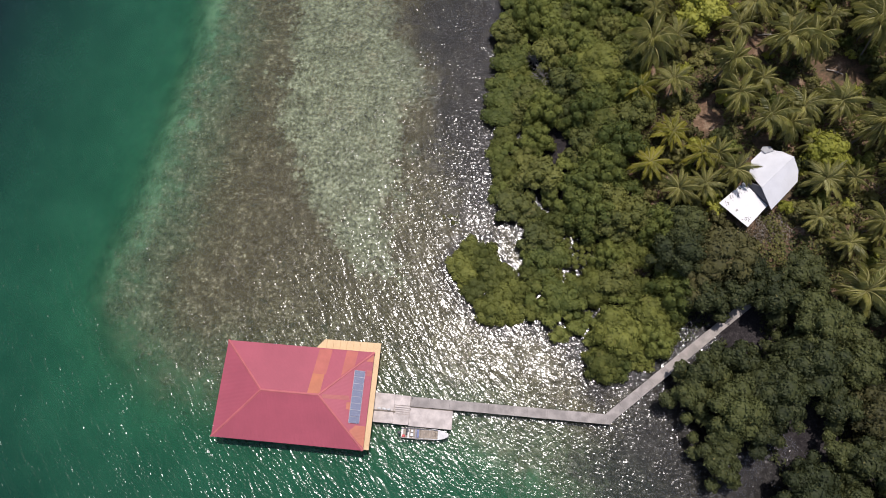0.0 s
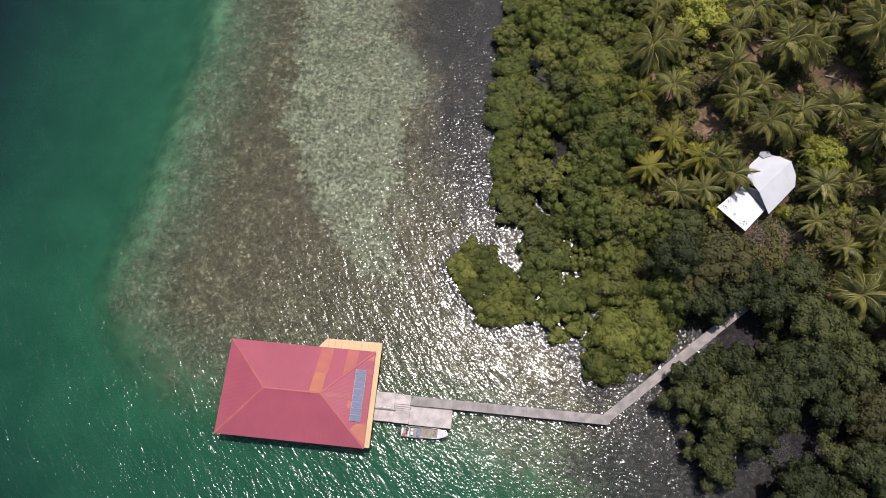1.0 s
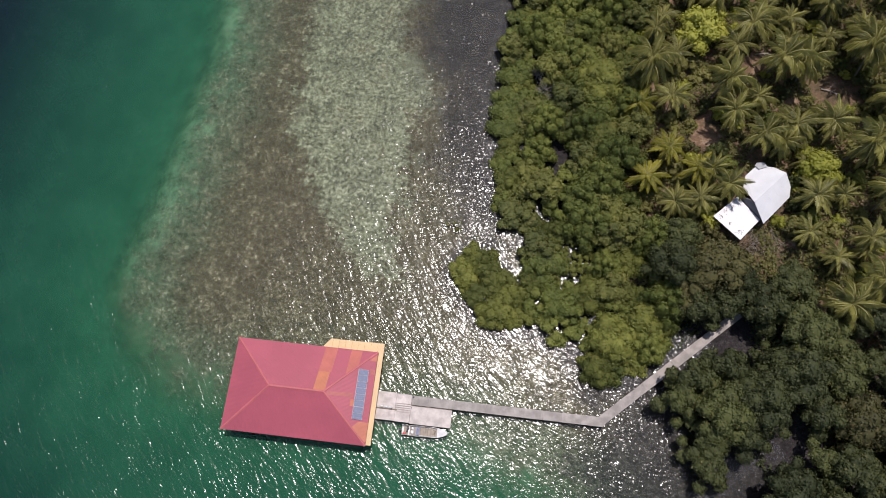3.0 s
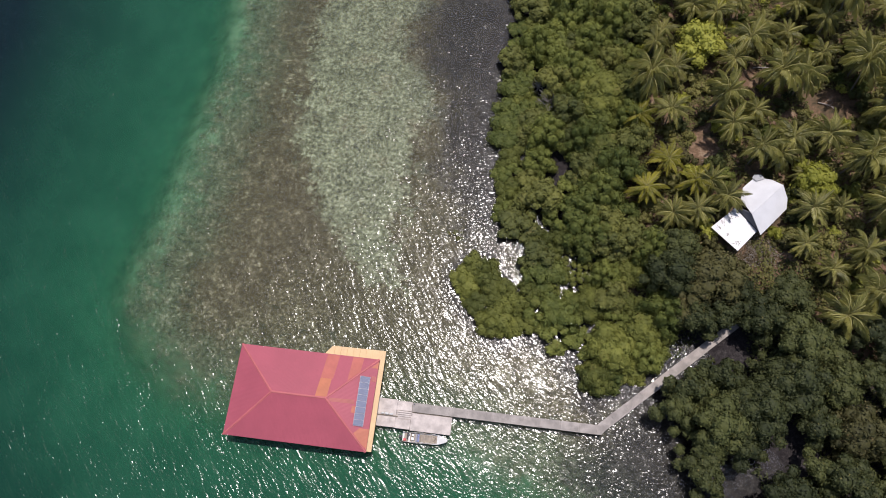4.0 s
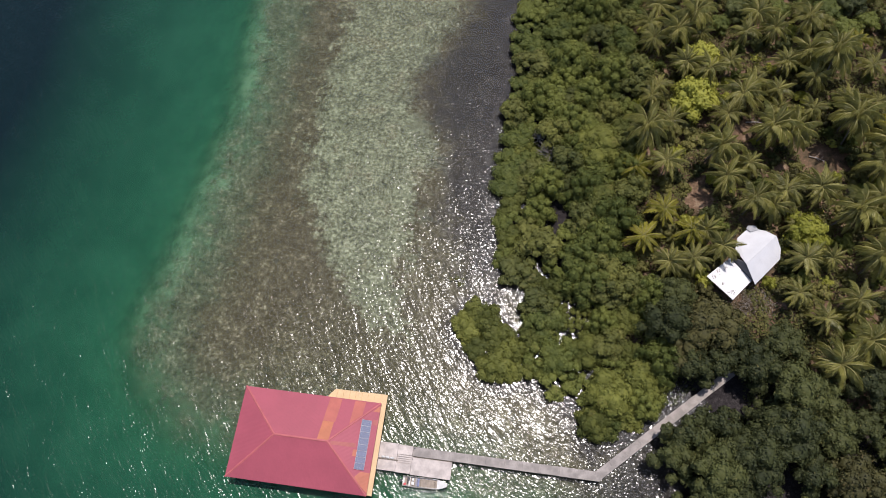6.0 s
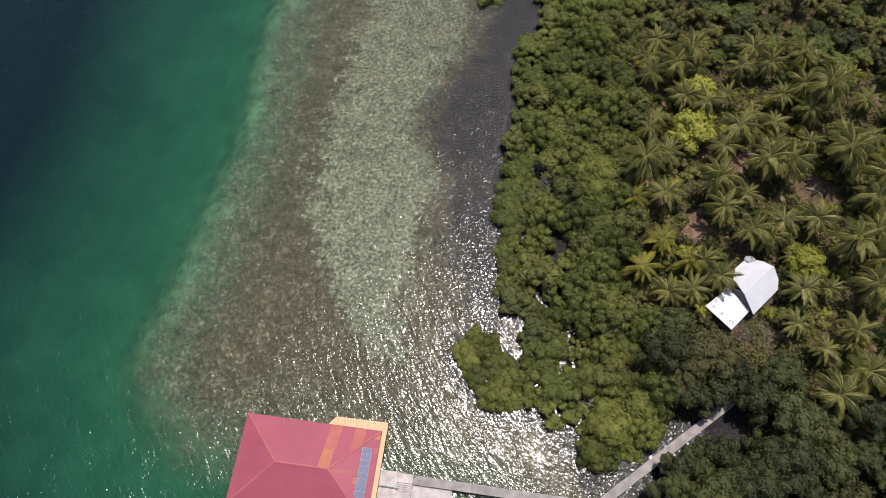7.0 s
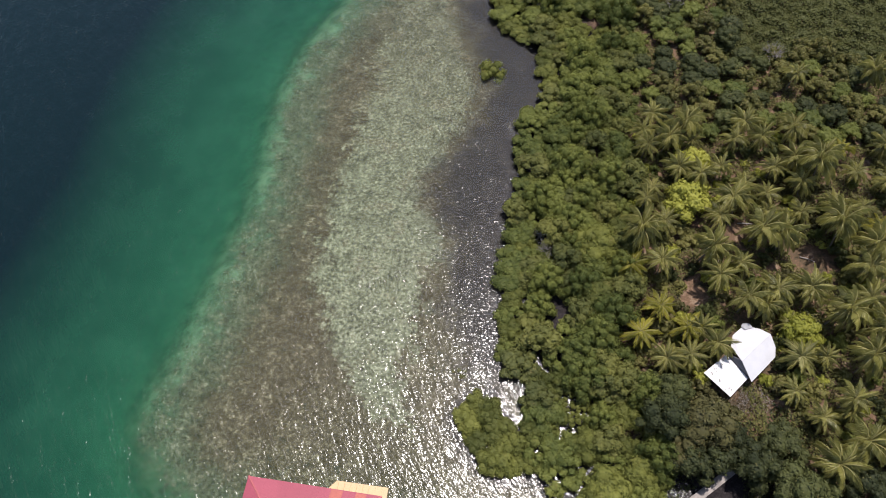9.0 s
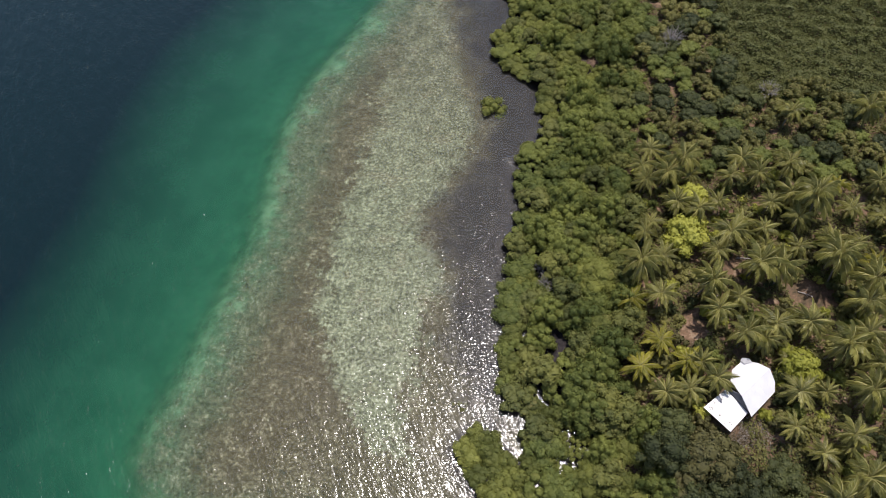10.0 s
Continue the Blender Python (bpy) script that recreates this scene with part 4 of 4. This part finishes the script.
def in_belt(x, y):
    d = signed_distance(x, y, SHORE)
    return (d > 2.0) & (~palm_grove(x, y)) & (~south_wood(x, y)) & (x < np.where(y < 27, 44, 37) + 1.5 * np.sin(y * 0.3)) & (y < 162) & off_path(x, y, 2.0) & gaps(x, y) & (np.hypot(x - 29.4, y - 4.6) > 2.4) & ~sparkle(x, y)


def sparkle(x, y):
    """Where the canopy is thin and the water under it shows."""
    return np.hypot((x - 25.8) / 7.2, (y - 17.6) / 6.2) < 1


def gaps(x, y):
    """Dark openings in the canopy."""
    return (np.hypot((x - 53.9) / 2.8, (y - 9.0) / 4.0) > 1) & (np.hypot(x - 62.5, y + 6.6) > 4.6) & (np.hypot(x - 55.4, y + 13.2) > 3.6) & (np.hypot(x - 27.4, y - 41.2) > 2.6) & (np.hypot(x - 40.6, y - 17.2) > 2.2) & (np.hypot(x - 22.5, y - 27.5) > 1.6) & (np.hypot(x - 25, y - 86) > 2.6)


def in_rim(x, y):
    d = signed_distance(x, y, SHORE)
    return (d > 2.0) & (d < 3.2) & (x < 43.5) & (y < 160) & off_path(x, y, 3.0) & (np.hypot(x - 29.4, y - 4.6) > 2.0)


rim = scatter(rng, (0, -20), (60, 160), 2.7, in_rim, None, 14000)
for x, y in rim:
    s = rng.uniform(0.92, 1.2)
    stand(mangroves, used_m, int(rng.choice([3, 5, 5] if y < 22 and x < 21 else [1, 3, 0, 4, 5])), x, y, (s, s * rng.uniform(0.65, 0.9)), rng.uniform(0, 360))
for x, y, s in DOMES:
    stand(mangroves, used_m, 6, x, y, (s, s), 50 * x)
rim += [(x, y) for x, y, s in DOMES]
belt = scatter(rng, (0, -10), (60, 162), 3.3, in_belt, rim, 18000)
belt += scatter(rng, (6, 4), (24, 23), 2.7, lambda x, y: (signed_distance(x, y, SHORE) > 1.6) & ~sparkle(x, y), rim + belt, 4000)
for x, y in belt:
    if rng.uniform() < 0.05 and x > 22:
        continue
    s = min(rng.uniform(0.75, 1.2), (path_gap(x, y) - 0.7) / 3.4)
    if s < 0.45:
        continue
    far = min(1.0, float(signed_distance(np.array([x]), np.array([y]), SHORE)[0]) / 12)
    stand(mangroves, used_m, int(rng.choice([5, 3] if y < 22 and x < 21 else ([0, 1, 2, 2, 4, 4, 5] if far > 0.3 else [0, 1, 3, 5]))), x, y, (s, s * rng.uniform(0.7, 0.95) * (1 + 0.55 * far * rng.uniform(0.3, 1.0))), rng.uniform(0, 360))

for x, y in scatter(rng, (18, 10), (34, 26), 2.8, lambda x, y: sparkle(x, y) & (signed_distance(x, y, SHORE) > 1.5), rim + belt, 1500):
    s = rng.uniform(0.55, 0.85)
    stand(mangroves, used_m, 7, x, y, (s, s * 0.9), rng.uniform(0, 360))

# darker, taller trees south of the house
woods = [broad_tree("broadleaf_tree", lab, m, 41 + i, R, H, n, 0.23, lobes, False, "trees round the footbridge", 0.66, cl, 0.18)
         for i, (lab, m, R, H, n, lobes, cl) in enumerate([("tall green broadleaf tree with a crown of separate clumps", DARKLEAF, 4.4, 9.0, 5600, 21, (0.19, 0.36)), ("large green broadleaf tree with a crown of separate clumps", DARKLEAF, 5.4, 10.4, 8000, 27, (0.16, 0.33)),
                                                      ("green broadleaf tree with a crown of separate clumps", DARKLEAF, 3.3, 7.2, 3400, 15, (0.22, 0.38)), ("brownish green broadleaf tree with a broad dull crown", BROWNLEAF, 4.8, 8.4, 6000, 28, (0.20, 0.34))])]
used_w = [False] * 4
# kind, x, y, size
WOOD = [(2, 46.9, 1.5, 1.1), (0, 44.8, -2.4, 0.85), (1, 50.6, -3.6, 0.95), (0, 48.7, -8.6, 0.85), (0, 55.0, -6.2, 0.9), (0, 54.0, -0.6, 0.95), (1, 57.4, -1.4, 0.9), (1, 62.4, 3.2, 0.95), (0, 66.0, -2.0, 0.9), (1, 60.4, -14.0, 0.9),
        (0, 57.8, 13.6, 1.0), (1, 62.8, 10.2, 0.9), (0, 60.0, 5.6, 0.8), (0, 68.6, 4.6, 1.0), (3, 71.6, -2.8, 0.95), (2, 65.4, -8.9, 0.7), (0, 69.6, -9.8, 1.0), (0, 67.6, 9.6, 0.9), (2, 49.2, -12.0, 0.75), (0, 53.2, 16.8, 0.9), (2, 47.8, 12.4, 0.85),
        (3, 49.8, 18.6, 1.05), (3, 46.0, 14.6, 0.8), (0, 66.4, -16.4, 1.0), (0, 56.6, -19.6, 0.9), (2, 52.0, 13.8, 0.85), (2, 51.8, 3.6, 0.85)]


def in_wood(x, y):
    return (signed_distance(x, y, SHORE) > 1.8) & south_wood(x, y) & off_path(x, y, 2.3) & gaps(x, y) & house_clear(x, y, 9.5) & (np.hypot(x - 58.8, y - 25.6) > 5.5) & (y > -45) & (x < 96)


wood = scatter(rng, (42, -45), (96, 27), 5.0, in_wood, rim + palm_spots + [w[1:3] for w in WOOD], 6000)
for k, x, y, s in WOOD:
    stand(woods, used_w, k, x, y, (1.12 * s, 1.08 * s * rng.uniform(0.9, 1.05)), rng.uniform(0, 360))
for x, y in wood:
    k = int(rng.choice([0, 0, 1, 2]))
    s = min(rng.uniform(0.8, 1.05), (path_gap(x, y) - 0.9) / (0.92 * (4.4, 5.4, 3.3, 4.8)[k]))
    if s < 0.5 or (x < 72 and y > -18 and min(math.hypot(x - w[1], y - w[2]) for w in WOOD) < 4.2):
        continue
    stand(woods, used_w, k, x, y, (s, s * rng.uniform(0.8, 1.1)), rng.uniform(0, 360))

# mixed wood north of the palms
mixed = [broad_tree("wild_tree", "green wild tree in the northern wood", m, 61 + i, R, H, n, 0.28, lobes, False, "wild trees behind the palms")
         for i, (m, R, H, n, lobes) in enumerate([(MANGROVE, 3.0, 5.6, 1900, 15), (DARKLEAF, 3.4, 6.0, 2300, 18), (BUSHLEAF, 2.7, 4.6, 1600, 13)])]
used_x = [False] * 3


def in_mixed(x, y):
    return (x > 34) & (y > 82) & (y < 168) & (x < 125) & ~((x > 60) & (y > 112))


north = scatter(rng, (34, 80), (125, 168), 3.9, in_mixed, belt + palm_spots, 6000)
for x, y in north:
    s = rng.uniform(0.8, 1.15)
    stand(mixed, used_x, int(rng.integers(0, 3)), x, y, (s, s * rng.uniform(0.75, 1.1)), rng.uniform(0, 360))

# single trees and bushes that stand out
gold_tree = broad_tree("croton_tree", "bright yellow-green leafy tree among the palms", YELLOWLEAF, 81, 3.5, 6.4, 3600, 0.24, 17)
gold_tree.matrix_basis = pose(48.0, 64.4, ground_at(48.0, 64.4)) @ Matrix.Diagonal((1.5, 1.5, 1.15, 1))
copy_thing(gold_tree, pose(49.2, 74.0, ground_at(49.2, 74.0), 0, 0, 150) @ Matrix.Scale(0.85, 4))
copy_thing(gold_tree, pose(67.3, 38.6, ground_at(67.3, 38.6), 0, 0, 70) @ Matrix.Scale(0.8, 4))
islet = broad_tree("mangrove_bush", "lone yellow-green mangrove bush standing in shallow water", OLIVE, 85, 3.9, 3.6, 1900, 0.26, 12, True, flat=0.55)
islet.matrix_basis = pose(4.4, 99.8, -0.6)


def dead_tree(x, y, seed, s=1.0):
    """A bare grey tree."""
    r = np.random.default_rng(seed)
    t = thing("dead_tree", "bare grey dead tree with thin branches", "tree", pose(x, y, ground_at(x, y)) @ Matrix.Scale(s, 4))
    bm = fresh()
    rod(bm, (0, 0, -0.3), (0.2, 0, 2.2), 0.14, 0.1, 6)
    for k in range(26):
        a, u = r.uniform(0, 6.28), r.uniform(0.3, 1.0)
        e = Vector((2.4 * u * math.cos(a), 2.4 * u * math.sin(a), 3.2 + 1.6 * (1 - u) + r.uniform(-0.3, 0.4)))
        rod(bm, (0.2, 0, 1.4 + 0.03 * k), e, 0.05, 0.02, 5)
        for _ in range(4):
            d = Vector(r.normal(0, 0.6, 3))
            rod(bm, Vector((0.2, 0, 1.6)).lerp(e, r.uniform(0.5, 0.95)), e + d, 0.025, 0.01, 4)
    part("branch", bm, DEADWOOD, t)
    return t


for i, (x, y, s) in enumerate([(46.8, 123.5, 1.3), (21.5, 50.8, 1.0), (19.2, 54.5, 0.8), (68.5, 108.5, 1.1), (33, 37.5, 1.0)]):
    dead_tree(x, y, 91 + i, s)

# low growth between the trunks
def undergrowth(name, label, mat, rng, lo, hi, n, inside, size, zmax, bare=-0.32):
    p = rng.uniform(lo, hi, (n, 2))
    p = p[inside(p[:, 0], p[:, 1])]
    clump = np.array([noise.noise(Vector((x * 0.33, y * 0.33, 8.0))) for x, y in p])
    g = bottom_height(shore_at(p[:, 0], p[:, 1]), signed_distance(p[:, 0], p[:, 1], SHELF))
    keep = clump > bare
    p, g, clump = p[keep], g[keep], clump[keep]
    z = g + 0.1 + zmax * np.clip(0.35 + clump, 0.05, 1) * rng.uniform(0.55, 1.0, len(p))
    pts = np.stack([p[:, 0], p[:, 1], z], 1)
    v, f = sprigs(rng, pts, np.tile([0.0, 0.0, 1.0], (len(p), 1)), size, 0.6, 1.9)
    me = mesh_of(name, v.tolist(), f.tolist(), mat)
    return tagged(new(name, me), label, "undergrowth", kind="stuff")


undergrowth("ferns", "low green ferns and seedlings on the island floor", BUSHLEAF, rng, (30, 14), (112, 165), 165000,
            lambda x, y: (signed_distance(x, y, SHORE) > 9) & ~bare_soil(x, y) & house_clear(x, y, 6.0), 0.30, 1.6)
# dark leaves added over sunlit soil to stand in for the wood's deep shade
undergrowth("leafy_floor", "dark low growth added to deepen the shade under the broadleaf trees", DARKLEAF, rng, (42, -45), (112, 27), 50000,
            lambda x, y: (signed_distance(x, y, SHORE) > 5) & south_wood(x, y) & gaps(x, y) & off_path(x, y, 1.4) & (np.hypot(x - 58.8, y - 25.6) > 3.5), 0.30, 1.0, -0.6)
undergrowth("scrub", "dense olive scrub covering the northern flats", SCRUBLEAF, rng, (56, 108), (130, 172), 135000, lambda x, y: x > 56 + 0.1 * (y - 108), 0.38, 2.6, -2.0)

# bushes between the palms
bushes = [broad_tree("bush", lab, m, 101 + i, R, H, n, 0.26, lobes, False, "bushes between the palms", 0.6)
          for i, (lab, m, R, H, n, lobes) in enumerate([("olive green leafy bush between the palms", BUSHLEAF, 1.8, 2.3, 620, 9), ("dark green leafy bush between the palms", DARKLEAF, 1.9, 2.6, 560, 8),
                                                        ("fresh yellow-green bush between the palms", YELLOWLEAF, 1.2, 1.7, 360, 7), ("green leafy bush between the palms", MANGROVE, 1.9, 2.5, 640, 9),
                                                        ("brown half-dry bush between the palms", BROWNLEAF, 1.8, 2.0, 460, 9)])]
used_b = [False] * 5
low = scatter(rng, (36, 14), (108, 92), 2.2, lambda x, y: palm_grove(x, y) & ~bare_soil(x, y), None, 5200)[:296]
low += [(53.6, 34.6), (52.0, 31.6), (60.6, 40.2), (64.2, 36.0), (64.6, 32.6), (61.5, 29.3), (50.2, 26.4), (50.4, 28.2), (51.6, 25.0), (53.2, 23.4), (55.0, 22.4), (49.6, 30.2), (62.6, 28.0)]
for x, y in low:
    s = rng.uniform(0.7, 1.3)
    stand(bushes, used_b, int(rng.choice([0, 0, 1, 2, 2, 3, 4, 4])), x, y, (s, s * rng.uniform(0.8, 1.2)), rng.uniform(0, 360))

for x, y, s in ((52.6, 33.9, 0.9), (53.6, 35.6, 1.0)):
    stand(bushes, used_b, 0, x, y, (s, s * 1.2), 30 * y)

shoot = broad_tree("mangrove_shoot", "small brown-green mangrove shoot in the shallows", BUSHLEAF, 131, 1.7, 1.2, 300, 0.2, 11, True, flat=0.4, clump=(0.18, 0.30), open_=0.3)
shoot.matrix_basis = pose(7.4, 23.9, -0.6)


def fallen_trunk(x, y, length, turn, r=0.14):
    """A bleached log lying on the ground, with stubs of branches."""
    t = thing("fallen_trunk", "bleached grey fallen trunk on bare soil", "log", pose(x, y, ground_at(x, y) + r + 0.1, 0, 0, turn), "fallen trunks")
    bm = rod(fresh(), (-length / 2, 0, 0), (0, 0.1, 0.05), r, r * 0.85, 7)
    rod(bm, (0, 0.1, 0.05), (length / 2, -0.1, 0.1), r * 0.85, r * 0.5, 7)
    trunk = part("log", bm, DEADWOOD, t)
    for k in range(4):
        s = -length / 2 + length * (0.35 + 0.16 * k)
        part("stub", rod(fresh(), (s, 0, 0.05), (s + 0.5, (0.9, -0.8, 0.7, -0.6)[k], 0.35), r * 0.35, r * 0.15, 5), DEADWOOD, trunk)
    return t


for x, y, length, turn, r in ((55.4, 62.8, 3.4, 75, 0.16), (54.9, 58.2, 3.0, 20, 0.12), (57.2, 56.6, 2.6, -35, 0.10), (60.3, 62.4, 3.2, 5, 0.13), (54.0, 52.2, 2.4, 60, 0.10), (71.5, 55.6, 2.8, -15, 0.12)):
    fallen_trunk(x, y, length, turn, r)


def brush_pile(x, y, seed):
    """A heap of dry twigs and leaves."""
    r = np.random.default_rng(seed)
    t = thing("brush_pile", "heap of dry brown twigs and palm litter", "brush pile", pose(x, y, ground_at(x, y)))
    bm = fresh()
    for k in range(90):
        p = Vector((r.normal(0, 0.9), r.normal(0, 0.7), r.uniform(0.0, 0.5)))
        q = Vector((r.normal(0, 0.5), r.normal(0, 0.5), r.uniform(-0.1, 0.2)))
        rod(bm, p, p + q, 0.03, 0.012, 4)
    tagged(part("brushwood", bm, DEADWOOD, t, "dry brown twigs"), kind="stuff")
    pts = np.stack([r.normal(0, 0.9, 260), r.normal(0, 0.7, 260), r.uniform(0.05, 0.5, 260)], 1)
    v, f = sprigs(r, pts, np.tile([0.0, 0.0, 1.0], (260, 1)), 0.24, 0.7)
    o = new("litter", mesh_of("litter", v.tolist(), f.tolist(), DEADLEAF))
    o.parent = t
    tagged(o, "dry brown leaves", kind="stuff")
    return t


for i, (x, y) in enumerate(((58.6, 25.6), (60.4, 26.4), (56.6, 24.2), (58.2, 27.6), (60.0, 24.4), (54.2, 49.2), (51.8, 41.6))):
    brush_pile(x, y, 201 + i)


def sack(x, y, turn, s=1.0):
    """A limp filled sack."""
    bm = fresh()
    bmesh.ops.create_uvsphere(bm, u_segments=12, v_segments=8, radius=0.5)
    for v in bm.verts:
        v.co.x *= 0.95 * s
        v.co.y *= 0.5 * s
        v.co.z = max(v.co.z, -0.25) * 0.42 * s + 0.03 * math.sin(v.co.x * 9)
    o = part("sack", bm, HULL, None, m=pose(x, y, 0.9 + 0.12 * s, 0, 0, turn))
    return tagged(o, "limp white woven sack on the dock", "sack", "sacks on the dock")


for x, y, turn, s in ((-0.95, -7.98, 4, 0.7), (-0.2, -8.0, -8, 0.8), (0.55, -8.02, 3, 0.75)):
    sack(x, y, turn, s)

post = thing("mooring_post", "short weathered timber mooring post on the dock", "post", pose(4.05, -5.95, 0.9))
part("shaft", rod(fresh(), (0, 0, -0.05), (0, 0, 0.75), 0.07, 0.06), TIMBER, post)
part("rope_loop", rod(fresh(), (0, 0, 0.42), (0, 0, 0.50), 0.085, 0.085, 10), HULL, post, "pale rope turns")
